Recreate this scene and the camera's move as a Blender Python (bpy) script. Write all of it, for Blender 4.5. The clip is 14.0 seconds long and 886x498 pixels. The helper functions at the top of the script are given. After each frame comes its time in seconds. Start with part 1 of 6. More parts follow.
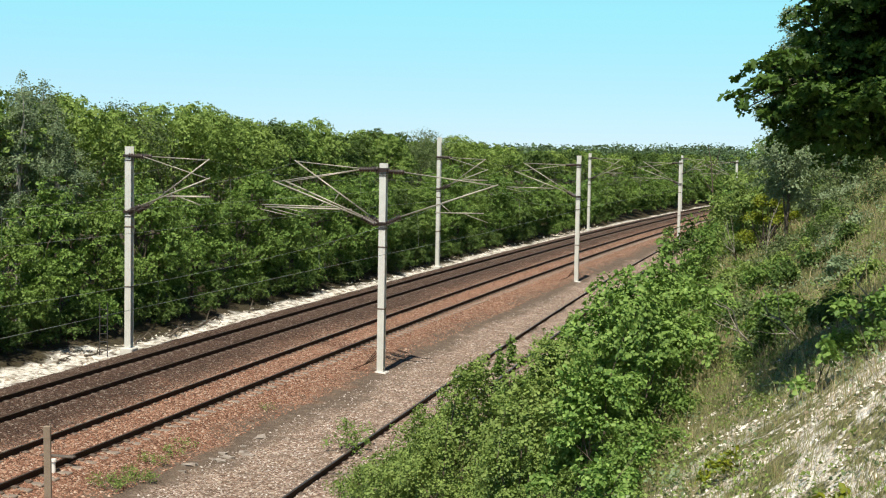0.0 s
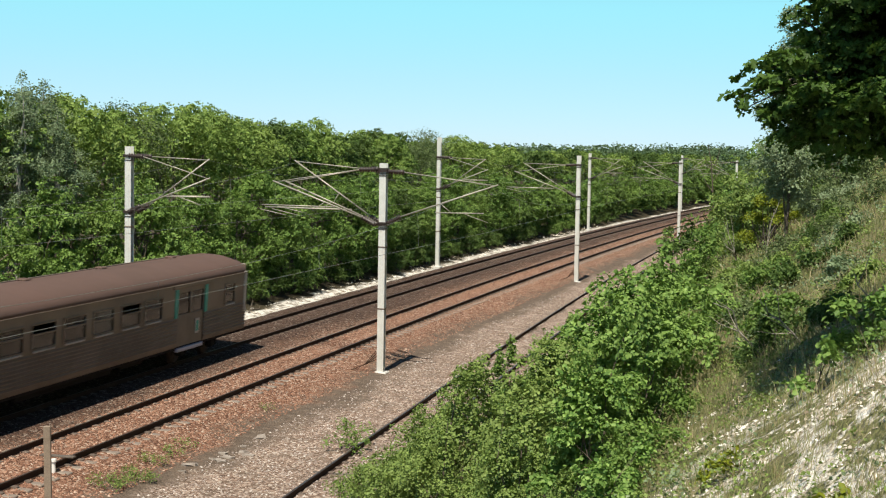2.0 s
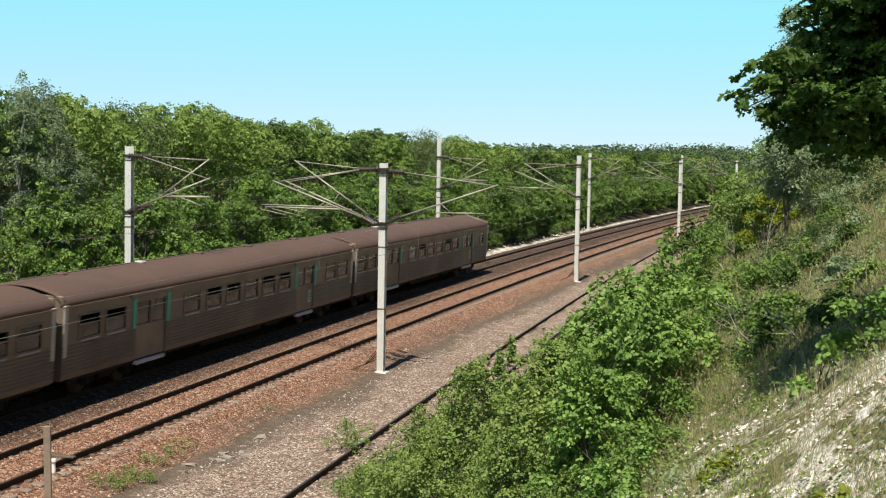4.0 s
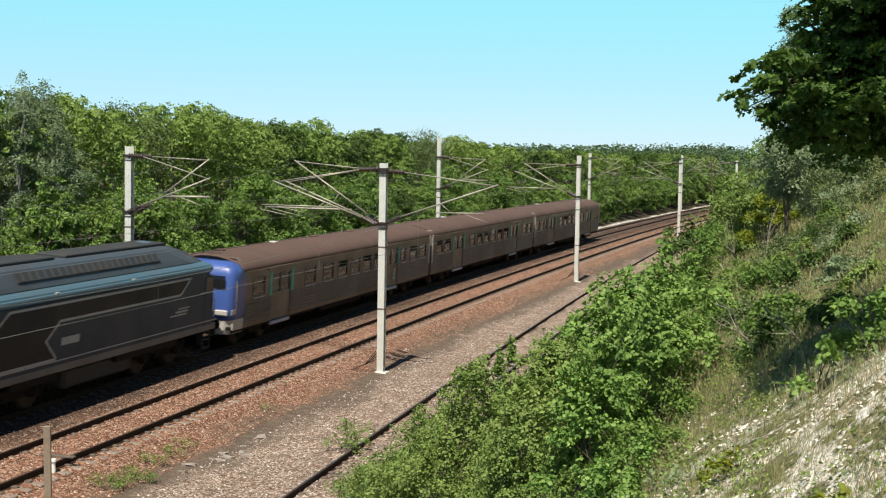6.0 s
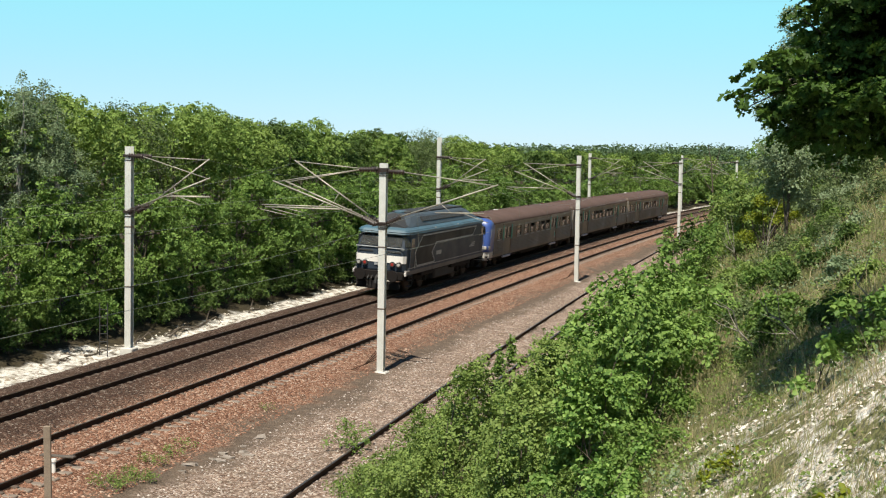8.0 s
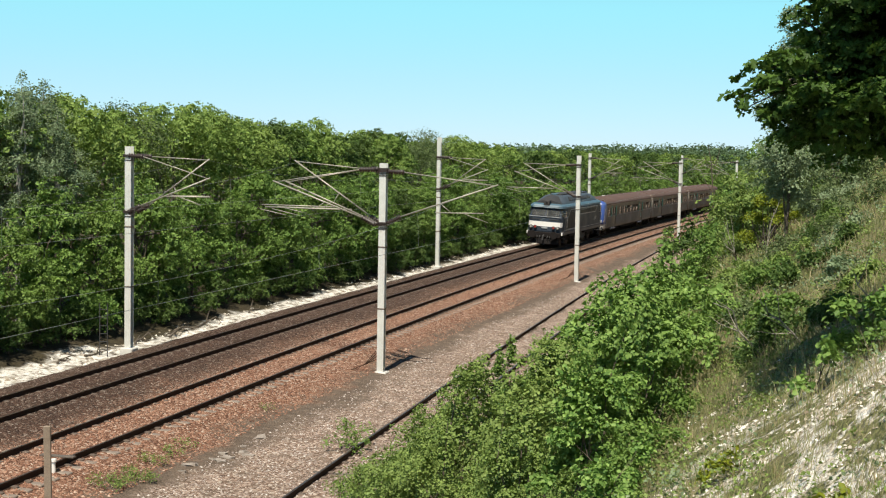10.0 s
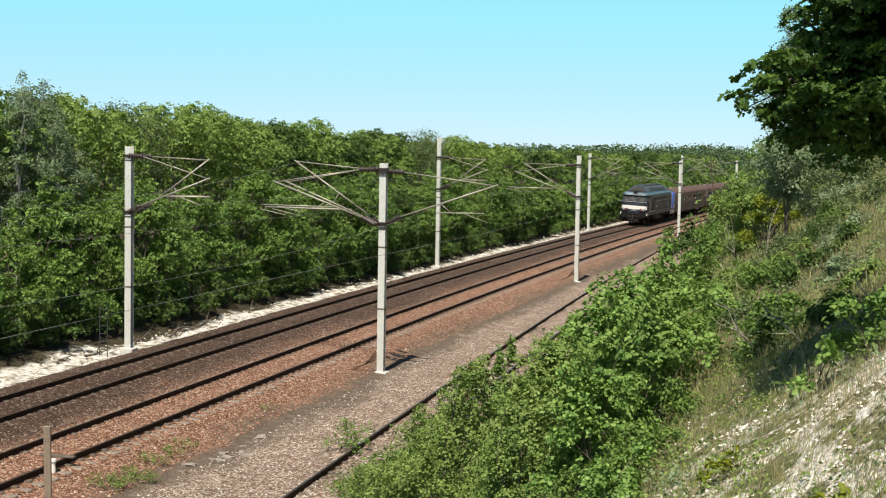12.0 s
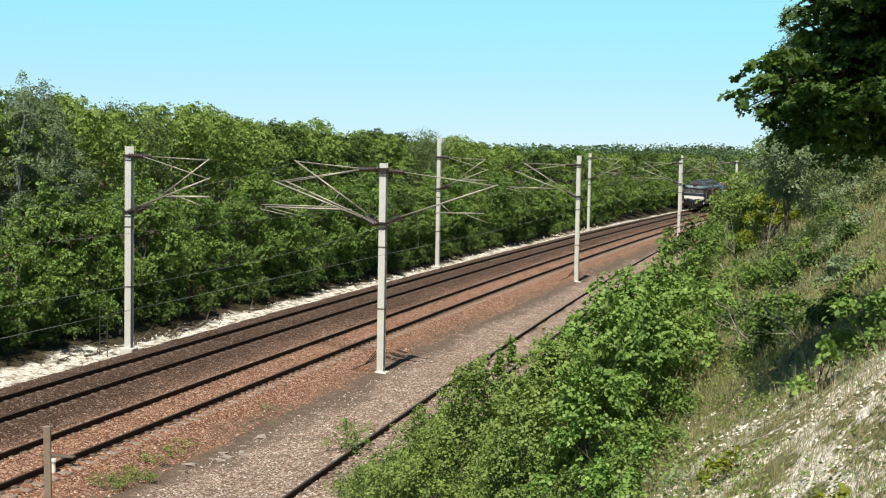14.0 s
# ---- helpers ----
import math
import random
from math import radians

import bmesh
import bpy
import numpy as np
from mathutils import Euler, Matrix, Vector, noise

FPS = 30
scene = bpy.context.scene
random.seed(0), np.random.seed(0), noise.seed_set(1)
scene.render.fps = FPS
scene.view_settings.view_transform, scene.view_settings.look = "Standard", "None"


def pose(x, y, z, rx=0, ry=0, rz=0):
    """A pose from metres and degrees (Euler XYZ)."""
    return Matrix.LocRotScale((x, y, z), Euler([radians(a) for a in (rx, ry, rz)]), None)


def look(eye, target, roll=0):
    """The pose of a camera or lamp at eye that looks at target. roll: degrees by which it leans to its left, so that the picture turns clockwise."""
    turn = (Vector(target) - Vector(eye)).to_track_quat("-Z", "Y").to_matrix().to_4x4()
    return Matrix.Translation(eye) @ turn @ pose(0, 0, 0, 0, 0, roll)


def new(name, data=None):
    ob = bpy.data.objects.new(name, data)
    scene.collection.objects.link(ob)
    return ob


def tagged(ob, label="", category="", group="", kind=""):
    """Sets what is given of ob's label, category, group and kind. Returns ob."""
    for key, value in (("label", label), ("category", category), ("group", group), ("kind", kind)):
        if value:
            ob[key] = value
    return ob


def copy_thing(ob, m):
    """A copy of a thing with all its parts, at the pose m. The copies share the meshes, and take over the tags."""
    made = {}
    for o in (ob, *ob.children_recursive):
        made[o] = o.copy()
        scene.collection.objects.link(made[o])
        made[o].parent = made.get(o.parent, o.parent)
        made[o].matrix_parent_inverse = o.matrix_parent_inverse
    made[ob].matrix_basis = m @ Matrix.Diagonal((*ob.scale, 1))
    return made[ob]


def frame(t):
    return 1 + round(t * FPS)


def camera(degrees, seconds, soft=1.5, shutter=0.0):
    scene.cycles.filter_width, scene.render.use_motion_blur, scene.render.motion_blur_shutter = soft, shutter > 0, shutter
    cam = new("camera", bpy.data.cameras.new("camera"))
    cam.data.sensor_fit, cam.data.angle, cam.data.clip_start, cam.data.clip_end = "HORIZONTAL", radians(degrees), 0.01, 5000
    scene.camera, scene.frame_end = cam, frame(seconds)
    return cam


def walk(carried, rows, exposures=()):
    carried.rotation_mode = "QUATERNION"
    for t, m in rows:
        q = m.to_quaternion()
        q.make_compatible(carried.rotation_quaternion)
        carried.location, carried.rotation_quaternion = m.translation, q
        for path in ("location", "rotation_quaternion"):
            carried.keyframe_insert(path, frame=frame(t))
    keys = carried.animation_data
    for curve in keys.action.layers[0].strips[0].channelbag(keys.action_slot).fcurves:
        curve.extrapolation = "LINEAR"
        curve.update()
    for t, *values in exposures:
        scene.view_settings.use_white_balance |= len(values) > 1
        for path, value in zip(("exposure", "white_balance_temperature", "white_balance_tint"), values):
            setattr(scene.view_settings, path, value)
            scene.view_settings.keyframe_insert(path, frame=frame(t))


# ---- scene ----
EYE = (0.0, 0.0, 7.402)
PITCH, ROLL = -3.895, 1.002
cam = camera(34.548, 14.0, soft=1.18, shutter=0.25)
VIEW = look(EYE, (0.0, math.cos(radians(PITCH)), 7.402 + math.sin(radians(PITCH))), ROLL)
walk(cam, [(0.0, VIEW), (14.0, VIEW)], exposures=[(0.0, 0.40, 6850, 7.0), (14.0, 0.40, 6850, 7.0)])

# the railway: an arc through (X0, Y0), heading PSI clockwise from +y
X0, Y0, PSI, CURVE = -12.270, 40.0, 0.25512, 0.00048
GAUGE = 1.507
CANT, TRACK_GAP, DROP = 0.080, 3.981, -0.084
TILT = math.degrees(math.asin(CANT / GAUGE))


def T(s, lat, z=0.0):
    """The place s metres along the railway and lat metres to its right."""
    th = PSI + CURVE * s
    x = X0 + (math.cos(PSI) - math.cos(th)) / CURVE
    y = Y0 + (math.sin(th) - math.sin(PSI)) / CURVE
    return Vector((x + lat * math.cos(th), y - lat * math.sin(th), z))


def TM(s, lat, z=0.0, tilt=0.0):
    """The pose there, with y along the railway, leaning to the right by tilt degrees."""
    th = PSI + CURVE * s
    return Matrix.Translation(T(s, lat, z)) @ pose(0, 0, 0, 0, 0, -math.degrees(th)) @ pose(0, 0, 0, 0, tilt, 0)


def SL(x, y):
    """Back from the plan to (s, lat)."""
    cx, cy = X0 + math.cos(PSI) / CURVE, Y0 - math.sin(PSI) / CURVE
    return (math.atan2(y - cy, cx - x) - PSI) / CURVE, 1 / CURVE - math.hypot(x - cx, y - cy)


def siding(s):
    """The siding's middle: its distance from the far track's middle."""
    return 10.92 - 0.0313 * s


# ---- light ----
SUN = Vector((-1.10, -4.25, 7.7)).normalized()
world = bpy.data.worlds.new("world")
scene.world = world
world.use_nodes = True
wn = world.node_tree
sky = wn.nodes.new("ShaderNodeTexSky")
sky.sky_type = "NISHITA"
sky.sun_disc = False
sky.sun_elevation = math.asin(SUN.z)
sky.sun_rotation = math.atan2(SUN.x, SUN.y)
sky.altitude, sky.air_density, sky.dust_density, sky.ozone_density = 100, 0.75, 0.0, 3.0
tone = wn.nodes.new("ShaderNodeMix")
tone.data_type, tone.blend_type = "RGBA", "MULTIPLY"
tone.inputs[0].default_value = 1.0
tone.inputs[7].default_value = (0.82, 1.01, 1.08, 1)
wn.links.new(sky.outputs["Color"], tone.inputs[6])
haze = wn.nodes.new("ShaderNodeMix")
haze.data_type = "RGBA"
haze_at = wn.nodes.new("ShaderNodeMapRange")
haze_at.inputs["From Min"].default_value, haze_at.inputs["From Max"].default_value = 0.10, 0.45
haze_at.inputs["To Min"].default_value, haze_at.inputs["To Max"].default_value = 0.5, 0.0
height_at = wn.nodes.new("ShaderNodeSeparateXYZ")
wn.links.new(wn.nodes.new("ShaderNodeTexCoord").outputs["Generated"], height_at.inputs[0])
wn.links.new(height_at.outputs["Z"], haze_at.inputs["Value"])
wn.links.new(haze_at.outputs["Result"], haze.inputs[0])
haze.inputs[7].default_value = (3.15, 6.2, 8.4, 1)
wn.links.new(tone.outputs[2], haze.inputs[6])
deep_sky = wn.nodes.new("ShaderNodeValToRGB")
deep_sky.color_ramp.elements.remove(deep_sky.color_ramp.elements[1])
for at, tint in ((0.0, (1.0, 0.88, 0.95, 1)), (0.05, (0.99, 0.99, 1.0, 1)), (0.10, (0.92, 1.16, 1.0, 1)), (0.20, (0.86, 0.93, 0.85, 1)), (0.50, (0.62, 0.56, 0.53, 1))):
    stop = deep_sky.color_ramp.elements[0] if at == 0.0 else deep_sky.color_ramp.elements.new(at)
    stop.position, stop.color = at, tint
wn.links.new(height_at.outputs["Z"], deep_sky.inputs[0])
clear = wn.nodes.new("ShaderNodeMix")
clear.data_type, clear.blend_type = "RGBA", "MULTIPLY"
clear.inputs[0].default_value = 1.0
wn.links.new(haze.outputs[2], clear.inputs[6])
wn.links.new(deep_sky.outputs[0], clear.inputs[7])
wn.links.new(clear.outputs[2], wn.nodes["Background"].inputs["Color"])
wn.nodes["Background"].inputs["Strength"].default_value = 0.098
sun_data = bpy.data.lights.new("sun", "SUN")
sun_data.energy, sun_data.angle, sun_data.color = 5.0, radians(0.55), (1.0, 0.94, 0.84)
sun = new("sun", sun_data)
sun.matrix_world = look(SUN * 100, (0, 0, 0))


# ---- materials ----
class Nodes:
    """A short way to write node materials."""

    def __init__(self, name, rough=0.8, metal=0.0):
        self.m = bpy.data.materials.new(name)
        self.m.use_nodes = True
        self.t = self.m.node_tree
        self.b = self.t.nodes["Principled BSDF"]
        self.b.inputs["Roughness"].default_value = rough
        self.b.inputs["Metallic"].default_value = metal

    def add(self, kind, **values):
        n = self.t.nodes.new(kind)
        for key, value in values.items():
            if key == "data_type":
                n.data_type = value
            elif key == "blend_type":
                n.blend_type = value
            elif key == "operation":
                n.operation = value
            elif key == "attribute_name":
                n.attribute_name = value
            else:
                self.put(n.inputs[key.replace("__", " ")], value)
        return n

    def put(self, socket, value):
        if isinstance(value, bpy.types.NodeSocket):
            self.t.links.new(value, socket)
        elif isinstance(value, tuple) and len(value) == 3 and socket.type == "RGBA":
            socket.default_value = (*value, 1)
        else:
            socket.default_value = value

    def noise(self, scale, detail=4.0, rough=0.6, where=None):
        n = self.add("ShaderNodeTexNoise", Scale=scale, Detail=detail, Roughness=rough)
        if where is not None:
            self.put(n.inputs["Vector"], where)
        return n.outputs["Fac"]

    def coord(self, kind="Object"):
        return self.add("ShaderNodeTexCoord").outputs[kind]

    def place(self):
        return self.add("ShaderNodeNewGeometry").outputs["Position"]

    def ramp(self, fac, *stops, steps=False):
        n = self.add("ShaderNodeValToRGB", Fac=fac)
        e = n.color_ramp.elements
        if steps:
            n.color_ramp.interpolation = "CONSTANT"
        while len(e) < len(stops):
            e.new(0.5)
        for el, (at, col) in zip(e, stops):
            el.position = at
            el.color = (*col, 1) if isinstance(col, tuple) else (col, col, col, 1)
        return n.outputs["Color"]

    def mix(self, fac, a, b, kind="MIX"):
        n = self.add("ShaderNodeMix", data_type="RGBA", blend_type=kind)
        self.put(n.inputs[0], fac)
        self.put(n.inputs[6], a)
        self.put(n.inputs[7], b)
        return n.outputs[2]

    def math(self, op, a, b=0.0, c=0.0):
        n = self.add("ShaderNodeMath", operation=op)
        for socket, value in zip(n.inputs, (a, b, c)):
            self.put(socket, value)
        return n.outputs[0]

    def bump(self, height, strength=0.5, distance=0.02):
        n = self.add("ShaderNodeBump", Height=height, Strength=strength, Distance=distance)
        self.put(self.b.inputs["Normal"], n.outputs["Normal"])

    def done(self, color=None, rough=None):
        if color is not None:
            self.put(self.b.inputs["Base Color"], color)
        if rough is not None:
            self.put(self.b.inputs["Roughness"], rough)
        return self.m


def paint(name, color, rough=0.5, metal=0.0, wear=0.25, scale=6.0, dirt=(0.09, 0.065, 0.045), spec=0.5):
    """A painted or bare surface with grain, stains and a fine bump."""
    n = Nodes(name, rough, metal)
    p = n.coord()
    big, fine = n.noise(scale * 0.3, 5, 0.65, p), n.noise(scale * 8, 4, 0.7, p)
    c = n.mix(n.ramp(big, (0.42, 0.0), (0.78, wear)), color, dirt)
    c = n.mix(n.ramp(fine, (0.3, 0.16), (0.7, 0.0)), c, tuple(v * 0.55 for v in color))
    n.bump(fine, 0.12, 0.004)
    n.b.inputs["Specular IOR Level"].default_value = spec
    return n.done(c, n.ramp(big, (0.3, max(0.05, rough - 0.08)), (0.75, min(1, rough + 0.18))))


def leaf_material(name, dark, light, rough=0.5, through_light=0.24, scale=0.8, spec=0.16):
    """Foliage: each leaf a little different, some light passing through."""
    n = Nodes(name, rough)
    g = n.add("ShaderNodeNewGeometry")
    r = g.outputs["Random Per Island"]
    big = n.noise(scale, 3, 0.6, g.outputs["Position"])
    one = n.add("ShaderNodeObjectInfo").outputs["Random"]
    c = n.mix(r, dark, light)
    c = n.mix(n.ramp(big, (0.4, 0.0), (0.68, 0.55)), c, tuple(v * 0.6 for v in dark))
    c = n.mix(n.ramp(one, (0.0, 0.0), (1.0, 0.3)), c, (light[0] * 1.08, light[1] * 0.95, light[2] * 1.0))
    n.put(n.b.inputs["Base Color"], c)
    n.b.inputs["Specular IOR Level"].default_value = spec
    tr = n.add("ShaderNodeBsdfTranslucent")
    n.put(tr.inputs["Color"], n.mix(0.5, c, (light[0] * 1.35, light[1] * 1.45, light[2] * 0.95)))
    mixed = n.add("ShaderNodeMixShader")
    mixed.inputs[0].default_value = through_light
    n.t.links.new(n.b.outputs[0], mixed.inputs[1])
    n.t.links.new(tr.outputs[0], mixed.inputs[2])
    n.t.links.new(mixed.outputs[0], n.t.nodes["Material Output"].inputs["Surface"])
    return n.m


def ground_material():
    n = Nodes("ground", 0.95)
    n.b.inputs["Specular IOR Level"].default_value = 0.2
    p = n.place()
    lat = n.add("ShaderNodeAttribute", attribute_name="across").outputs["Fac"]
    wob = n.noise(0.9, 6, 0.65, p)
    wob2 = n.noise(0.12, 3, 0.5, p)
    at = n.math("ADD", lat, n.math("MULTIPLY", n.math("SUBTRACT", wob, 0.5), 2.4))
    at = n.math("ADD", at, n.math("MULTIPLY", n.math("SUBTRACT", wob2, 0.5), 2.2))
    # stones of ballast
    cell = n.add("ShaderNodeTexVoronoi", Vector=p, Scale=17.0, Randomness=1.0)
    grey = n.add("ShaderNodeSeparateColor", Color=cell.outputs["Color"]).outputs[0]
    fine = n.noise(45, 4, 0.7, p)
    oily = n.ramp(grey, (0.0, (0.038, 0.021, 0.016)), (0.5, (0.080, 0.046, 0.034)), (0.9, (0.135, 0.085, 0.063)), (0.97, (0.32, 0.27, 0.23)))
    rusty = n.ramp(grey, (0.0, (0.10, 0.050, 0.034)), (0.45, (0.23, 0.115, 0.075)), (0.8, (0.36, 0.21, 0.145)), (0.97, (0.52, 0.41, 0.33)))
    mid = n.mix(0.55, oily, rusty)
    soil = n.ramp(n.noise(3.0, 6, 0.7, p), (0.3, (0.105, 0.078, 0.060)), (0.58, (0.175, 0.132, 0.102)), (0.75, (0.30, 0.245, 0.20)))
    gravel = n.ramp(grey, (0.0, (0.11, 0.070, 0.052)), (0.45, (0.285, 0.195, 0.15)), (0.85, (0.50, 0.385, 0.315)), (1.0, (0.70, 0.62, 0.54)))
    gravel = n.mix(n.ramp(n.noise(1.4, 6, 0.75, p), (0.46, 0.0), (0.66, 0.75)), gravel, soil)
    chalk = n.ramp(n.noise(2.2, 7, 0.72, p), (0.38, (0.12, 0.093, 0.072)), (0.46, (0.44, 0.40, 0.34)), (0.54, (0.83, 0.80, 0.76)))
    litter = n.ramp(n.noise(5.0, 6, 0.7, p), (0.3, (0.03, 0.024, 0.016)), (0.7, (0.085, 0.07, 0.04)))
    turf = n.ramp(n.noise(2.6, 7, 0.72, p), (0.28, (0.075, 0.085, 0.032)), (0.5, (0.17, 0.17, 0.075)), (0.64, (0.31, 0.27, 0.155)), (0.8, (0.44, 0.38, 0.28)))

    def step(edge, soft):
        return n.add("ShaderNodeMapRange", Value=at, **{"From__Min": edge - soft, "From__Max": edge + soft}).outputs["Result"]

    c = n.mix(step(-4.9, 0.25), litter, chalk)
    c = n.mix(step(-3.0, 0.12), c, oily)
    c = n.mix(step(1.9, 0.5), c, mid)
    c = n.mix(step(2.9, 0.7), c, rusty)
    c = n.mix(step(6.1, 0.35), c, soil)
    c = n.mix(step(7.4, 0.4), c, gravel)
    c = n.mix(step(12.3, 0.5), c, turf)
    # bare chalk showing on the cutting's side
    bare = n.add("ShaderNodeAttribute", attribute_name="bare").outputs["Fac"]
    patch = n.math("MULTIPLY", bare, n.ramp(n.noise(1.7, 7, 0.74, p), (0.485, 0.0), (0.525, 1.0)))
    c = n.mix(patch, c, n.ramp(n.noise(11.0, 7, 0.78, p), (0.36, (0.26, 0.20, 0.14)), (0.47, (0.60, 0.54, 0.45)), (0.58, (0.87, 0.84, 0.79))))
    c = n.mix(n.ramp(fine, (0.35, 0.4), (0.62, 0.0)), c, n.mix(1.0, c, (0.35, 0.33, 0.3), "MULTIPLY"))
    h = n.math("SUBTRACT", n.math("MULTIPLY", fine, 0.4), cell.outputs["Distance"])
    n.bump(h, 0.9, 0.05)
    return n.done(c)


def concrete_like(name, a, b, scale=3.0, rough=0.85):
    n = Nodes(name, rough)
    p = n.coord()
    k = n.noise(scale, 6, 0.7, p)
    f = n.noise(scale * 14, 3, 0.7, p)
    c = n.ramp(k, (0.3, a), (0.7, b))
    c = n.mix(n.ramp(f, (0.35, 0.35), (0.6, 0.0)), c, tuple(v * 0.5 for v in a))
    n.bump(f, 0.3, 0.006)
    return n.done(c)


def galvanised():
    n = Nodes("galvanised_steel", 0.55, 0.15)
    p = n.coord()
    k, f = n.noise(1.2, 5, 0.7, p), n.noise(26, 3, 0.6, p)
    c = n.ramp(k, (0.3, (0.60, 0.60, 0.57)), (0.7, (0.74, 0.74, 0.70)))
    c = n.mix(n.ramp(f, (0.3, 0.22), (0.6, 0.0)), c, (0.3, 0.28, 0.25))
    return n.done(c, n.ramp(f, (0.3, 0.4), (0.7, 0.65)))


GROUND = ground_material()
RAIL = paint("rusty_rail", (0.042, 0.025, 0.018), 0.85, 0.0, 0.5, 3, (0.085, 0.042, 0.024), 0.2)
RAILHEAD = paint("rail_head", (0.10, 0.075, 0.062), 0.38, 0.75, 0.3, 2)
SLEEPER = concrete_like("concrete_sleeper", (0.15, 0.115, 0.092), (0.30, 0.25, 0.21))
OLD_WOOD = concrete_like("sleeper_wood", (0.07, 0.055, 0.045), (0.17, 0.145, 0.125), 5)
CLIP = paint("rail_fastening", (0.15, 0.115, 0.095), 0.7, 0.2)
STEEL = galvanised()
CONCRETE = concrete_like("concrete", (0.5, 0.49, 0.46), (0.66, 0.64, 0.6))
INSULATOR = paint("brown_porcelain", (0.042, 0.030, 0.026), 0.3, 0.0, 0.1)
TUBE = paint("zinc_tube", (0.42, 0.39, 0.33), 0.45, 0.3, 0.2)
WIRE = paint("weathered_copper_wire", (0.30, 0.31, 0.28), 0.5, 0.5, 0.2)
BARK = concrete_like("bark", (0.07, 0.055, 0.04), (0.16, 0.13, 0.10), 8)
BIRCH = concrete_like("pale_bark", (0.20, 0.18, 0.15), (0.5, 0.48, 0.44), 5)
LEAF = leaf_material("hornbeam_leaves", (0.048, 0.112, 0.024), (0.220, 0.342, 0.084))
LEAF_TOP = leaf_material("fresh_crown_leaves", (0.078, 0.150, 0.032), (0.285, 0.400, 0.105))
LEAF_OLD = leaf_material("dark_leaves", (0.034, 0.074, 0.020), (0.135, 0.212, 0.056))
LEAF_GREY = leaf_material("willow_leaves", (0.070, 0.115, 0.042), (0.170, 0.225, 0.098))
LEAF_SILVER = leaf_material("silvery_leaves", (0.12, 0.185, 0.10), (0.28, 0.36, 0.21))
LEAF_OLIVE = leaf_material("fine_olive_leaves", (0.080, 0.145, 0.036), (0.275, 0.375, 0.108))
LEAF_YELLOW = leaf_material("yellow_green_leaves", (0.13, 0.17, 0.02), (0.27, 0.31, 0.03))
LEAF_BUSH = leaf_material("hazel_leaves", (0.066, 0.150, 0.034), (0.285, 0.430, 0.115))
LEAF_NEAR = leaf_material("maple_leaves", (0.024, 0.058, 0.013), (0.115, 0.205, 0.042))
GRASS = leaf_material("grass", (0.150, 0.175, 0.072), (0.420, 0.420, 0.215), 0.6, 0.4)
STRAW = leaf_material("dry_grass", (0.30, 0.24, 0.13), (0.54, 0.46, 0.30), 0.7, 0.25)


# ---- mesh helpers ----
def part(name, bm, material, parent=None, label="", smooth=False):
    """Links a bmesh as one mesh object, under a thing if one is given."""
    me = bpy.data.meshes.new(name)
    bm.to_mesh(me)
    bm.free()
    me.materials.append(material)
    if smooth:
        me.polygons.foreach_set("use_smooth", [True] * len(me.polygons))
    ob = new(name, me)
    if parent:
        ob.parent = parent
    if label:
        ob["label"] = label
    return ob


def arrays(name, verts, faces, material, parent=None, smooth=False):
    """Links numpy vertices (n, 3) and faces (m, 3 or 4) as one mesh object."""
    me = bpy.data.meshes.new(name)
    verts, faces = np.asarray(verts, "f"), np.asarray(faces, "i")
    k = faces.shape[1]
    me.vertices.add(len(verts))
    me.vertices.foreach_set("co", verts.ravel())
    me.loops.add(faces.size)
    me.loops.foreach_set("vertex_index", faces.ravel())
    me.polygons.add(len(faces))
    me.polygons.foreach_set("loop_start", np.arange(0, faces.size, k, dtype="i"))
    me.update(calc_edges=True)
    if smooth:
        me.polygons.foreach_set("use_smooth", np.ones(len(faces), bool))
    me.materials.append(material)
    ob = new(name, me)
    if parent:
        ob.parent = parent
    return ob


def round_edges(bm, offset, segments=2, sharp=24):
    """Rounds the edges where faces meet at more than sharp degrees."""
    es = [e for e in bm.edges if len(e.link_faces) == 2 and e.calc_face_angle(0) > radians(sharp)]
    bmesh.ops.bevel(bm, geom=es, offset=offset, segments=segments, affect="EDGES", clamp_overlap=True)
    return bm


def thing(name, label, category, m=None, group="", kind=""):
    ob = tagged(new(name), label, category, group, kind)
    if m is not None:
        ob.matrix_world = m
    return ob


def box(bm, x, y, z, sx, sy, sz, bevel=0.0, m=None):
    """A box about (x, y, z) with full sizes, added to bm."""
    b = bmesh.new()
    bmesh.ops.create_cube(b, size=1.0, matrix=Matrix.Translation((x, y, z)) @ Matrix.Diagonal((sx, sy, sz, 1)))
    if bevel:
        bmesh.ops.bevel(b, geom=list(b.edges), offset=bevel, segments=1, affect="EDGES")
    return merge(bm, b, m)


def merge(bm, b, m=None):
    if m is not None:
        bmesh.ops.transform(b, matrix=m, verts=b.verts)
    at = {v: bm.verts.new(v.co) for v in b.verts}
    for f in b.faces:
        bm.faces.new([at[v] for v in f.verts])
    b.free()
    return bm


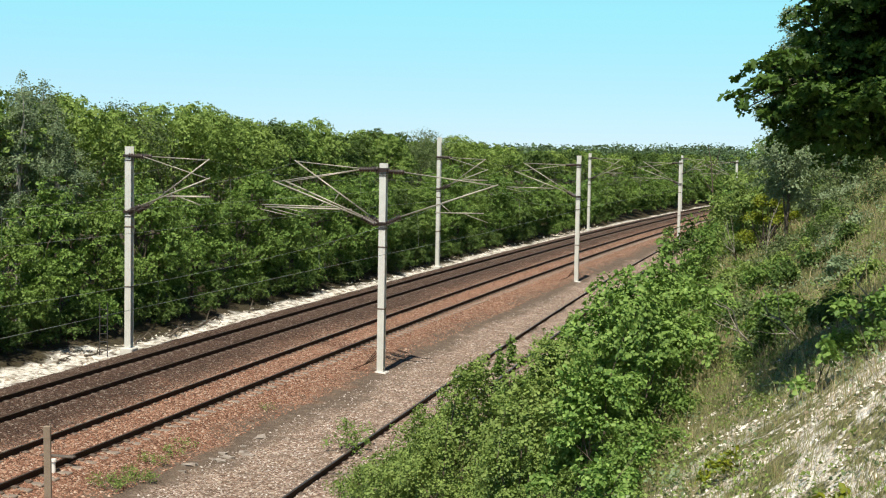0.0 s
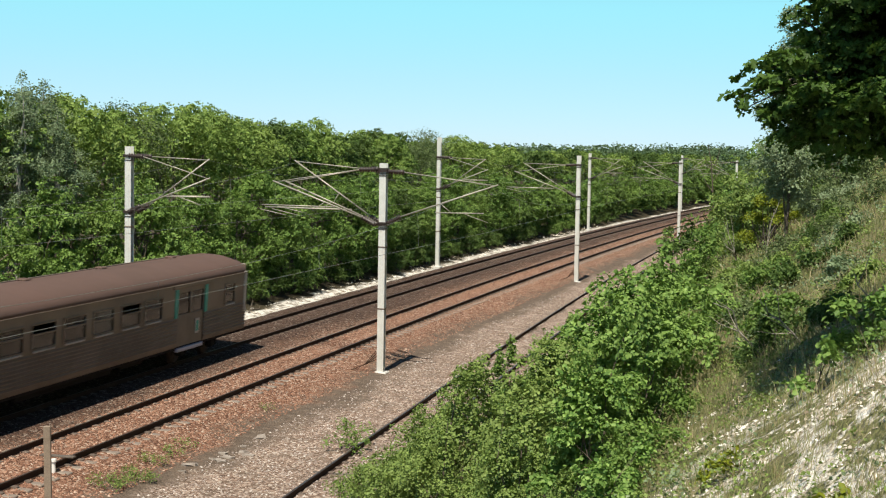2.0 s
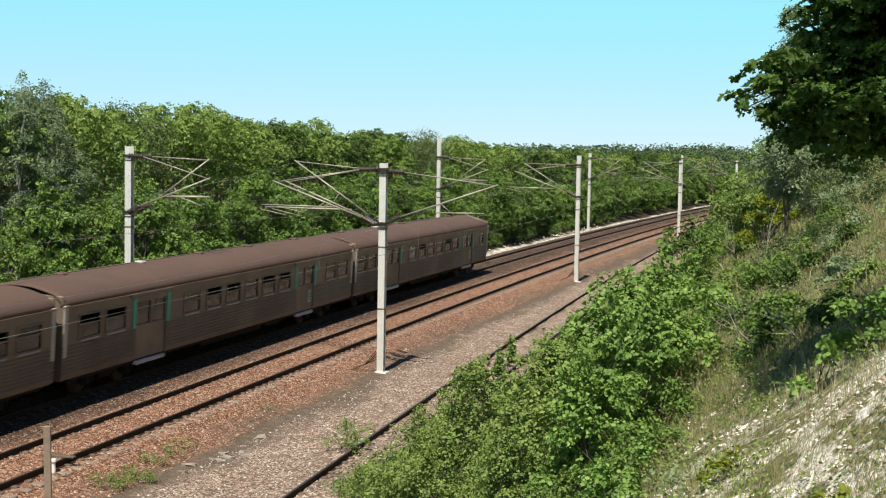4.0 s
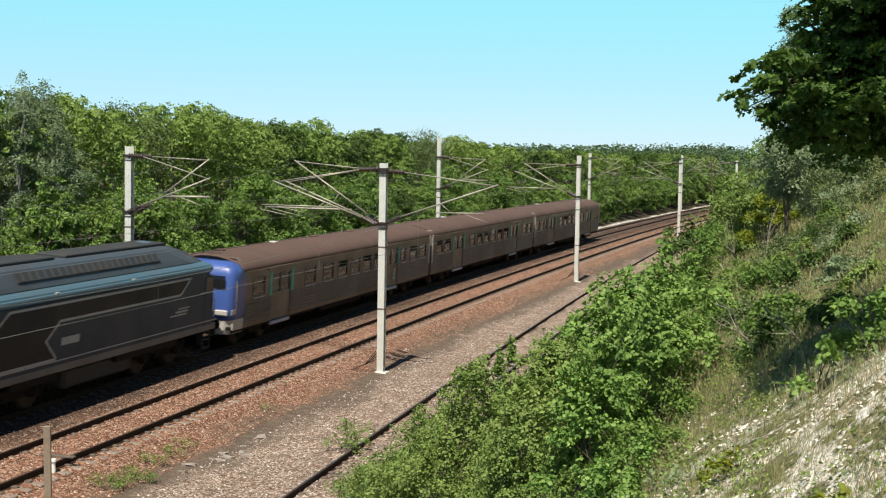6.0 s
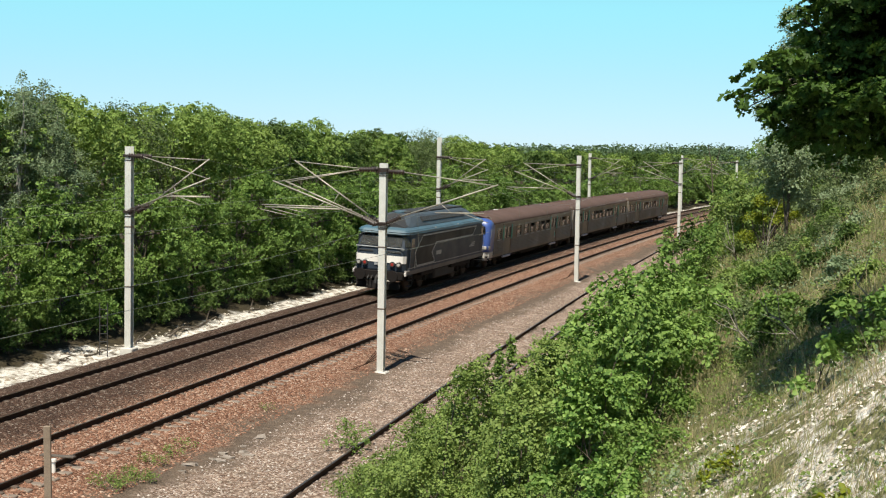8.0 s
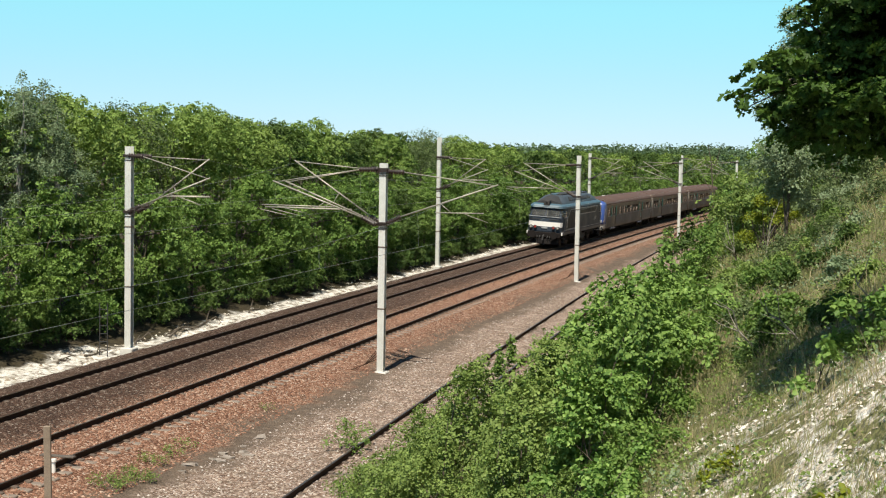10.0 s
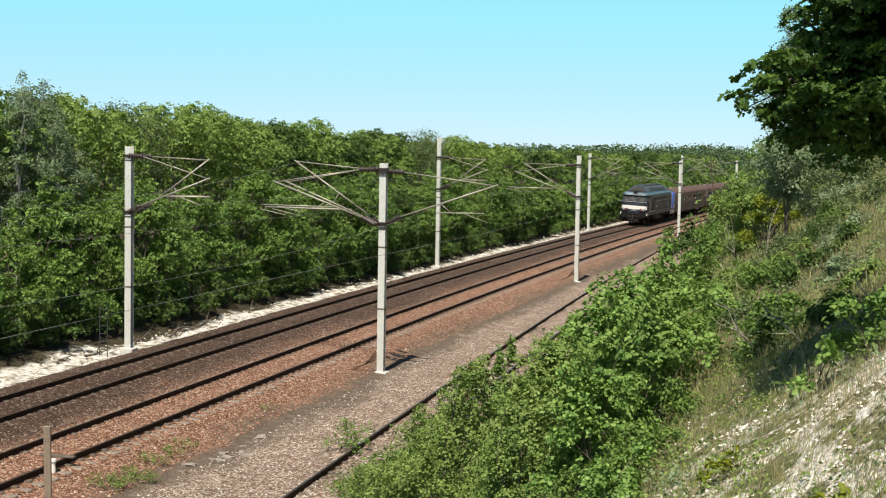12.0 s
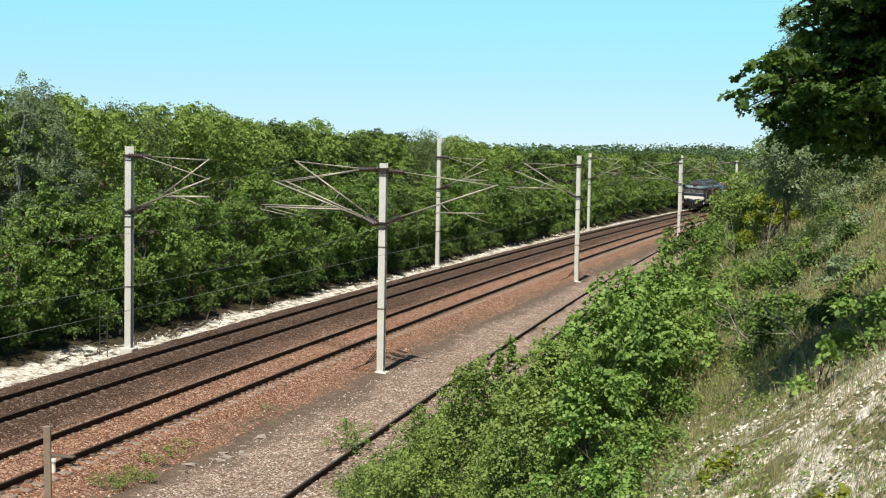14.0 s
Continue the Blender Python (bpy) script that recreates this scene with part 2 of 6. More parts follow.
def tube(bm, points, radius, sides=8, ends=True):
    """A tube along points; radius is one number or one for each point."""
    points = [Vector(p) for p in points]
    radii = radius if isinstance(radius, (list, tuple)) else [radius] * len(points)
    rings = []
    for i, p in enumerate(points):
        way = (points[min(i + 1, len(points) - 1)] - points[max(i - 1, 0)]).normalized()
        q = way.to_track_quat("Z", "Y")
        rings.append([bm.verts.new(p + q @ Vector((math.cos(a) * radii[i], math.sin(a) * radii[i], 0)))
                      for a in (2 * math.pi * j / sides for j in range(sides))])
    for a, b in zip(rings, rings[1:]):
        for j in range(sides):
            bm.faces.new((a[j], a[(j + 1) % sides], b[(j + 1) % sides], b[j]))
    if ends:
        bm.faces.new(rings[0][::-1])
        bm.faces.new(rings[-1])
    return bm


def extrude_profile(bm, profile, y0, y1, closed=True):
    """A profile of (x, z) drawn from y0 to y1, capped."""
    a = [bm.verts.new((x, y0, z)) for x, z in profile]
    b = [bm.verts.new((x, y1, z)) for x, z in profile]
    n = len(profile)
    for i in range(n if closed else n - 1):
        j = (i + 1) % n
        bm.faces.new((a[i], b[i], b[j], a[j]))
    if closed:
        bm.faces.new(a)
        bm.faces.new(b[::-1])
    return bm


# ---- ground ----
def smooth_step(a, b, x):
    t = min(1.0, max(0.0, (x - a) / (b - a)))
    return t * t * (3 - 2 * t)


LEVELS = [(-3000, 4.0), (-300, 2.0), (-60, 1.2), (-14, 0.7), (-8, 0.2), (-5.4, -0.1), (-4.6, -0.35), (-3.3, -0.45), (-2.5, -0.24), (-1.9, -0.12), (-1.3, -0.055), (-0.75, -0.068),
          (0.75, -0.148), (1.4, -0.19), (2.0, -0.26), (2.55, -0.20), (2.75, -0.184), (3.0, -0.174), (3.25, -0.161), (4.75, -0.259), (5.0, -0.286), (5.25, -0.312), (6.3, -0.60), (7.2, -0.70), (8.6, -0.74), (12.6, -0.78), (13.2, -0.6),
          (19.5, 3.55), (21.66, 5.0), (24.8, 7.45), (28, 9.0), (40, 9.6), (300, 12), (1800, 30)]


def level(s, lat):
    """The height of the ground."""
    for (a, za), (b, zb) in zip(LEVELS, LEVELS[1:]):
        if lat <= b:
            z = za + (zb - za) * (lat - a) / (b - a)
            break
    # far off the land rises in wooded hills
    far = smooth_step(250, 1400, s)
    z += far * 13 * (0.7 + 0.6 * noise.noise((s * 0.0011, lat * 0.0013, 3)))
    if lat > 12.8 or lat < -5:
        k = min(1.0, abs(lat - 12.8) / 2) if lat > 0 else min(1.0, (-5 - lat) / 2)
        x = T(s, lat)
        z += k * (0.28 * noise.noise((x.x * 0.22, x.y * 0.22, 0)) + 0.13 * noise.noise((x.x * 0.7, x.y * 0.7, 5)))
    elif lat < -2.6 or lat > 5.2:
        x = T(s, lat)
        z += 0.05 * noise.noise((x.x * 0.6, x.y * 0.6, 2)) + (0.10 * noise.noise((x.x * 1.3, x.y * 1.3, 7)) if lat < -3.2 else 0)
    return z


def ground_z(x, y):
    return level(*SL(x, y))


def steps_between(*runs):
    out = []
    for a, b, d in runs:
        k = max(1, round((b - a) / d))
        out += [a + (b - a) * i / k for i in range(k)]
    return out + [runs[-1][1]]


def build_ground():
    ss = steps_between((-1500, -300, 300), (-300, -60, 20), (-60, -38, 2), (-38, 20, 0.35), (20, 80, 0.8), (80, 200, 2.5), (200, 500, 12), (500, 1200, 50), (1200, 3300, 150))
    ls = steps_between((-2600, -300, 230), (-300, -60, 20), (-60, -14, 3), (-14, -6, 0.8), (-6, 13, 0.25), (13, 26, 0.3), (26, 40, 1.5), (40, 300, 20), (300, 1500, 150))
    verts = np.array([T(s, l, level(s, l)) for s in ss for l in ls])
    n, m = len(ss), len(ls)
    i = np.arange(n - 1)[:, None] * m + np.arange(m - 1)[None]
    ob = arrays("ground", verts, np.stack([i, i + 1, i + m + 1, i + m], -1).reshape(-1, 4), GROUND, smooth=True)
    across = ob.data.attributes.new("across", "FLOAT", "POINT")
    across.data.foreach_set("value", np.array([l - (0.65 * smooth_step(12, 15, s) + 0.4 * smooth_step(30, 60, s) if l < -3.1 else 0.0) for s in ss for l in ls], "f"))
    bare = ob.data.attributes.new("bare", "FLOAT", "POINT")
    bare.data.foreach_set("value", np.array([smooth_step(20.3, 20.9, l) * (1 - smooth_step(23.2, 24.2, l)) * (1 - smooth_step(-24.5, -19, s)) for s in ss for l in ls], "f"))
    tagged(ob, "railway cutting of ballast, gravel, chalk and rough grass", "ground", kind="structure")


build_ground()


# ---- tracks ----
RAIL_PROFILE = [(-0.07, 0), (0.07, 0), (0.07, 0.012), (0.012, 0.03), (0.012, 0.125), (0.036, 0.135), (0.036, 0.168), (0.028, 0.172),
                (-0.028, 0.172), (-0.036, 0.168), (-0.036, 0.135), (-0.012, 0.125), (-0.012, 0.03), (-0.07, 0.012)]


def rail(name, parent, lat, z, s0, s1, step=3.0):
    """One rail along the curve; lat may be a function of s. z is its top."""
    bm = bmesh.new()
    rows = []
    k = round((s1 - s0) / step)
    for i in range(k + 1):
        s = s0 + (s1 - s0) * i / k
        m = TM(s, lat(s) if callable(lat) else lat, z - 0.172)
        rows.append([bm.verts.new(m @ Vector((x, 0, h))) for x, h in RAIL_PROFILE])
    n = len(RAIL_PROFILE)
    for a, b in zip(rows, rows[1:]):
        for j in range(n):
            f = bm.faces.new((a[j], b[j], b[(j + 1) % n], a[(j + 1) % n]))
            f.material_index = 1 if j in (7, 8) else 0
    ob = part(name, bm, RAIL, parent)
    ob.data.materials.append(RAILHEAD)
    return ob


def build_track(label, lat, zl, zr, s0, s1, rails_to, sleeper_mat, half, group):
    """A track: two rails, and its sleepers with the fastenings on them."""
    track = thing("railway_track", label, "railway track", group=group)
    off = lat if callable(lat) else (lambda s: lat)
    rail("rail", track, (lambda s: off(s) - GAUGE / 2) if callable(lat) else lat - GAUGE / 2, zl, -60, rails_to)
    rail("rail", track, (lambda s: off(s) + GAUGE / 2) if callable(lat) else lat + GAUGE / 2, zr, -60, rails_to)
    bm = box(bmesh.new(), 0, 0, -0.10, 2 * half, 0.25, 0.2, 0.02)
    first = part("sleeper", bm, sleeper_mat, track)
    clips = [part("rail_chair", box(bmesh.new(), x, 0, 0.015, 0.36, 0.15, 0.05, 0.012), CLIP, first) for x in (-GAUGE / 2, GAUGE / 2)]
    tilt = math.degrees(math.asin((zl - zr) / GAUGE))
    s, one = s0, True
    while s < s1:
        jit = random.uniform(-0.015, 0.015)
        m = TM(s + jit, off(s), (zl + zr) / 2 - 0.175 + random.uniform(-0.006, 0.004), tilt)
        if one:
            first.matrix_world = m
            one = False
        else:
            o = first.copy()
            scene.collection.objects.link(o)
            o.matrix_basis = m
            for chair in clips:
                c = chair.copy()
                scene.collection.objects.link(c)
                c.parent = o
        s += 0.6
    return track


build_track("main line track of brown rails on oily dark ballast", 0.0, CANT, 0.0, -8.0, 160.0, 420.0, SLEEPER, 1.25, "railway tracks")
build_track("main line track of brown rails on rusty ballast", TRACK_GAP, CANT + DROP, DROP, -10.0, 150.0, 420.0, SLEEPER, 1.25, "railway tracks")
build_track("disused siding of rusty rails sunk in gravel", siding, -0.60, -0.60, -12.0, 90.0, 110.0, OLD_WOOD, 1.2, "railway tracks")


# ---- overhead line ----
def h_beam(bm, z0, z1, w=0.25, t=0.022):
    """An H-section post from z0 to z1."""
    for y in (-w / 2 + t / 2, w / 2 - t / 2):
        box(bm, 0, y, (z0 + z1) / 2, w, t, z1 - z0)
    box(bm, 0, 0, (z0 + z1) / 2, t, w - 2 * t, z1 - z0)
    return bm


def insulator(parent, a, b):
    """A ribbed porcelain insulator from a to b."""
    a, b = Vector(a), Vector(b)
    n = 13
    pts = [a.lerp(b, i / (n - 1)) for i in range(n)]
    return part("insulator", tube(bmesh.new(), pts, [0.105 if i % 2 else 0.045 for i in range(n)], 10), INSULATOR, parent, "dark brown ribbed insulator", True)


def pipe(name, parent, a, b, r=0.03):
    return part(name, tube(bmesh.new(), [a, b], r, 8), TUBE, parent, "", True)


def bracket(pole, beyond, side, reach, top, low, peak, wire_z, y=0.0):
    """A hinged cantilever: stay, strut, registration arm and steady arm, on one side of the pole."""
    x0 = side * 0.16
    insulator(pole, (x0, y, top), (x0 + side * 0.62, y, top - 0.02))
    pipe("stay", pole, (x0 + side * 0.6, y, top - 0.02), (side * reach * 0.98, y, peak - 0.04), 0.018)
    insulator(pole, (x0, y, low), (x0 + side * 0.5, y, low + 0.26))
    pipe("strut", pole, (x0 + side * 0.48, y, low + 0.25), (side * reach, y, peak), 0.027)
    k = 0.42
    jx, jz = side * (0.6 + (reach - 0.6) * k), low + 0.26 + (peak - low - 0.26) * k
    pipe("registration_arm", pole, (side * (reach + beyond - (2.9 if side < 0 else 1.8)), y, wire_z + 0.28), (side * (reach + beyond), y, wire_z + 0.30), 0.02)
    pipe("hanger", pole, (jx, y, jz), (side * (reach * 0.6), y, wire_z + 0.29), 0.012)
    if side < 0:
        pipe("steady_arm", pole, (side * (reach + 0.5), y, wire_z + 0.22), (side * (reach - 0.5), y, wire_z + 0.02), 0.014)
    else:
        pipe("steady_arm", pole, (side * (reach - 1.2), y, wire_z + 0.26), (side * (reach - 0.35), y, wire_z - 0.02), 0.010)


def build_pole(s, lat, z, height, label, arms):
    pole = thing("catenary_pole", label, "catenary pole", TM(s, lat, z), "poles along the railway")
    part("post", h_beam(bmesh.new(), 0.0, height), STEEL, pole)
    part("footing", box(bmesh.new(), 0, 0, -0.1, 0.52, 0.52, 0.28, 0.03), CONCRETE, pole, "pale concrete footing")
    for h in sorted({a[3] for a in arms} | {a[4] for a in arms}):
        bm = bmesh.new()
        box(bm, 0, 0, h, 0.36, 0.34, 0.10, 0.01)
        box(bm, 0, 0, h - 0.16, 0.30, 0.29, 0.03)
        part("clamp", bm, INSULATOR, pole, "dark steel clamp band")
    for a in arms:
        bracket(pole, *a)
    for h in (2.35, 4.6):
        part("band", box(bmesh.new(), 0, 0, h, 0.275, 0.275, 0.05, 0.008), CLIP, pole, "dark steel band")
    if lat > 0:
        for k in range(4):
            y = -0.25 - 0.12 * k
            pts = [(-0.14, y * 0.3, 0.5 + 0.1 * k), (-0.45, y, 0.34), (-0.9, y * 1.6, 0.16), (-1.5, y * 1.2, 0.26)]
            part("earth_cable", tube(bmesh.new(), pts, 0.016, 6), RAIL, pole, "rusty earthing cable")
    return pole


NEAR_ARMS = [(1.3, -1, 3.65, 7.42, 5.42, 7.68, 5.70, 0.55), (0.3, -1, 4.1, 7.42, 5.42, 6.92, 5.66, -0.45), (0.3, -1, 3.75, 7.42, 5.42, 6.92, 5.66, -0.15), (-0.5, 1, 4.25, 7.35, 5.46, 6.95, 5.62, 0.0)]
NEAR_ONE = [(1.1, -1, 3.65, 7.42, 5.42, 7.5, 5.62, 0.3), (0.3, -1, 4.1, 7.42, 5.42, 6.95, 5.62, -0.3)]
FAR_ARMS = [(0, 1, 3.1, 7.25, 5.15, 7.18, 5.5, 0.3), (0, 1, 3.45, 7.25, 5.15, 6.5, 5.5, -0.4)]
NEAR_POLES = [(-26.0, "far"), (13.86, "two"), (53.83, "one"), (103.16, "one"), (150.0, "one")]
FAR_POLES = [(-28.0, 7.709), (12.94, 7.60), (55.43, 8.55), (107.07, 7.709), (166.0, 7.709)]
for s, which in NEAR_POLES:
    build_pole(s, 6.765, -0.68, 7.64 + (0.36 if s == 53.83 else 0), "pale galvanised steel post carrying overhead line on both sides" if which == "two" else
               "pale galvanised steel post with line brackets beside ballast", NEAR_ARMS if which in ("two", "far") else NEAR_ONE)
for s, h in FAR_POLES:
    build_pole(s, -2.892, -0.190, h, "tall grey steel post with brackets beside chalk bank" if h > 8 else "grey steel post with line brackets beside chalk bank", FAR_ARMS)


def overhead_wire(label, stations, lat, contact, top, sag):
    """A contact wire, the catenary wire that carries it and the droppers between them."""
    line = thing("overhead_wire", label, "overhead wire", group="overhead wires")
    zig = [0.18 if i % 2 else -0.18 for i in range(len(stations))]
    low, high = [], []
    for i, (a, b) in enumerate(zip(stations, stations[1:])):
        for k in range(13):
            f = k / 12
            s = a + (b - a) * f
            off = lat(s) if callable(lat) else lat
            x = off + zig[i] + (zig[i + 1] - zig[i]) * f
            hz = top - sag * 4 * f * (1 - f)
            low.append(T(s, x, contact))
            high.append(T(s, off + (x - off) * 0.6, hz))
            if k in (2, 4, 6, 8, 10):
                part("dropper", tube(bmesh.new(), [low[-1], high[-1]], 0.004, 4, False), WIRE, line)
    part("contact_wire", tube(bmesh.new(), low, 0.0048, 6), WIRE, line)
    part("catenary_wire", tube(bmesh.new(), high, 0.0042, 6), WIRE, line)


overhead_wire("thin weathered contact wire over the far track", [p[0] for p in FAR_POLES], 0.0, 5.33, 6.98, 1.1)
overhead_wire("thin weathered contact wire over the middle track", [p[0] for p in NEAR_POLES], TRACK_GAP - 0.4, 5.0, 7.0, 1.1)
overhead_wire("thin weathered contact wire over the siding", [-38.0, 13.86, 53.83, 103.16], lambda s: 10.45 - 0.0313 * max(0, s - 13) * 0.6, 4.56, 6.25, 1.28)


# ---- foliage ----
RNG = np.random.default_rng(7)


def unit(v):
    return v / np.maximum(np.linalg.norm(v, axis=-1, keepdims=True), 1e-9)


def leaf_mesh(centres, normals, size, rng, shape="diamond"):
    """Leaves at centres, facing normals: bent blades with a fold along the midrib."""
    n = len(centres)
    side = unit(np.cross(normals, rng.normal(size=(n, 3))))
    along = unit(np.cross(normals, side))
    L = (size * rng.uniform(0.6, 1.35, n))[:, None]
    W = L * rng.uniform(0.30, 0.42, n)[:, None]
    up = normals * L * 0.16
    if shape == "diamond":
        v = np.stack([centres - along * L * 0.5, centres + side * W + up, centres + along * L * 0.5 - up, centres - side * W + up], 1)
        f = np.array([[0, 1, 2], [0, 2, 3]])
    elif shape == "round":
        v = np.stack([centres - along * L * 0.5, centres + side * W * 1.1 - along * L * 0.15 + up, centres + side * W * 0.9 + along * L * 0.25 + up * 0.7,
                      centres + along * L * 0.52 - up * 0.6, centres - side * W * 0.9 + along * L * 0.25 + up * 0.7, centres - side * W * 1.1 - along * L * 0.15 + up], 1)
        f = np.array([[0, 1, 2], [0, 2, 3], [0, 3, 4], [0, 4, 5]])
    else:
        v = np.stack([centres - along * L * 0.45, centres + side * W * 1.25 - along * L * 0.12 + up, centres + side * W * 0.5 + along * L * 0.06, centres + side * W * 0.85 + along * L * 0.36 + up * 0.5,
                      centres + along * L * 0.55 - up, centres - side * W * 0.85 + along * L * 0.36 + up * 0.5, centres - side * W * 0.5 + along * L * 0.06, centres - side * W * 1.25 - along * L * 0.12 + up], 1)
        f = np.array([[0, 1, 2], [0, 2, 3], [0, 3, 4], [0, 4, 5], [0, 5, 6], [0, 6, 7]])
    k = v.shape[1]
    faces = (np.arange(n)[:, None, None] * k + f[None]).reshape(-1, 3)
    return v.reshape(-1, 3), faces


def crown_leaves(blobs, count, rng, lean_up=0.5, fill=0.25, size=None, spray=7):
    """Places and facings of leaves over clumps, rows of (x, y, z, r, flat); with a leaf size they sit in flat sprays along twigs."""
    b = np.asarray(blobs)
    n = count if size is None else count // spray + 1
    weight = b[:, 3] ** 2 * (1 if size is None else rng.uniform(0.45, 1.5, len(b)))
    which = rng.choice(len(b), n, p=weight / weight.sum())
    d = unit(rng.normal(size=(n, 3)))
    d[:, 2] = np.where(d[:, 2] < -0.3, -d[:, 2], d[:, 2])
    r = np.where(rng.random(n) < fill, rng.uniform(0.3, 0.85, n), rng.uniform(0.82, 1.08, n) + 0.10 * rng.normal(size=n))
    off = d * (r * b[which, 3])[:, None]
    off[:, 2] *= b[which, 4]
    c = b[which, :3] + off
    nrm = unit(d * 1.0 + rng.normal(size=(n, 3)) * 0.42 + np.array([0, 0, lean_up]))
    if size is None:
        return c, nrm
    axis = unit(d * np.array([1.0, 1.0, 0.35]) + rng.normal(size=(n, 3)) * 0.45)
    axis = unit(axis - nrm * (axis * nrm).sum(1, keepdims=True))
    side = np.cross(nrm, axis)
    k = np.arange(spray)
    run = (k[None] / spray - 0.45) * spray * 0.42 * size * rng.uniform(0.7, 1.2, (n, 1))
    out = np.where(k % 2, 0.36, -0.36)[None] * size * rng.uniform(0.6, 1.3, (n, spray)) * (k < spray - 1)
    droop = -0.10 * run ** 2 / size
    c = c[:, None] + axis[:, None] * run[..., None] + side[:, None] * out[..., None] + np.array([0, 0, 1.0]) * droop[..., None]
    nrm = unit(nrm[:, None] + rng.normal(size=(n, spray, 3)) * 0.30)
    return c.reshape(-1, 3)[:count], nrm.reshape(-1, 3)[:count]


def limbs(bm, blobs, trunk_top, r0, rng, how_many=8, base=(0, 0, 0)):
    """A tapered, slightly crooked trunk and limbs that reach into the clumps."""
    base, top = Vector(base), Vector(trunk_top)
    base.z -= 0.3
    pts = [base.lerp(top, i / 5) + Vector((rng.normal() * 0.05, rng.normal() * 0.05, 0)) * (1 if 0 < i < 5 else 0) for i in range(6)]
    tube(bm, pts, [r0 * (1.25 - 0.17 * i) for i in range(6)], 7)
    for i in rng.choice(len(blobs), min(how_many, len(blobs)), replace=False):
        end = Vector(blobs[i][:3])
        start = pts[int(rng.integers(1, 6))]
        mid = start.lerp(end, 0.5) + Vector((rng.normal() * 0.12, rng.normal() * 0.12, 0.1))
        tube(bm, [start, mid, end], [r0 * 0.42, r0 * 0.27, r0 * 0.09], 5)
    return bm


def make_tree(name, label, category, height, width, leaves, size, rng, leaf=LEAF, bark=BARK, shape="diamond", low=0.06, clumps=30, group="", airy=0.0, clump=0.30, flat=0.85, spire=0, girth=1.0):
    """A tree: a tapered trunk with limbs, and a crown of clumps with an uneven outline."""
    tree = thing(name, label, category, group=group)
    blobs = []
    for i in range(clumps):
        d = unit(rng.normal(size=3))
        e = rng.uniform(0.55, 1.0)
        z = height * (low + (1 - low) * (0.5 + 0.47 * d[2] * e))
        taper = 1.0 - 0.45 * max(0.0, (z / height - 0.45)) / 0.55
        r = width * clump * rng.uniform(0.55, 1.1) * (0.6 + 0.4 * taper)
        reach = max(0.1, width / 2 - r * 0.6) * taper
        blobs.append((d[0] * e * reach * 1.1, d[1] * e * reach * 1.1, min(z, height - r * 0.6), r, flat * rng.uniform(0.8, 1.1)))
    for i in range(spire):
        k = i / spire
        blobs.append((rng.normal() * 0.12, rng.normal() * 0.12, height * (0.72 + 0.27 * k), width * (0.17 - 0.12 * k), 1.4))
    c, nrm = crown_leaves(blobs, leaves, rng, fill=0.22 + airy * 0.3, size=size)
    c += rng.normal(size=c.shape) * (0.02 + airy * 0.22)
    c[:, 2] = np.maximum(c[:, 2], 0.05)
    v, f = leaf_mesh(c, nrm, size, rng, shape)
    part("trunk", limbs(bmesh.new(), blobs, (0, 0, height * 0.72), (0.028 * height * 0.5 + 0.03) * girth, rng), bark, tree)
    arrays("crown", v, f, leaf, tree)
    return tree


def stand(tree, x, y, scale=1.0, turn=None, sink=0.0, first=False, tall=None):
    """Sets a tree, or a copy of it, on the ground."""
    turn = random.uniform(0, 360) if turn is None else turn
    m = pose(x, y, ground_z(x, y) - sink, 0, 0, turn) @ Matrix.Diagonal((scale, scale, tall or scale, 1))
    if first:
        tree.matrix_basis = m
        return tree
    ob = copy_thing(tree, pose(x, y, ground_z(x, y) - sink, 0, 0, turn))
    ob.scale = (scale, scale, tall or scale)
    return ob


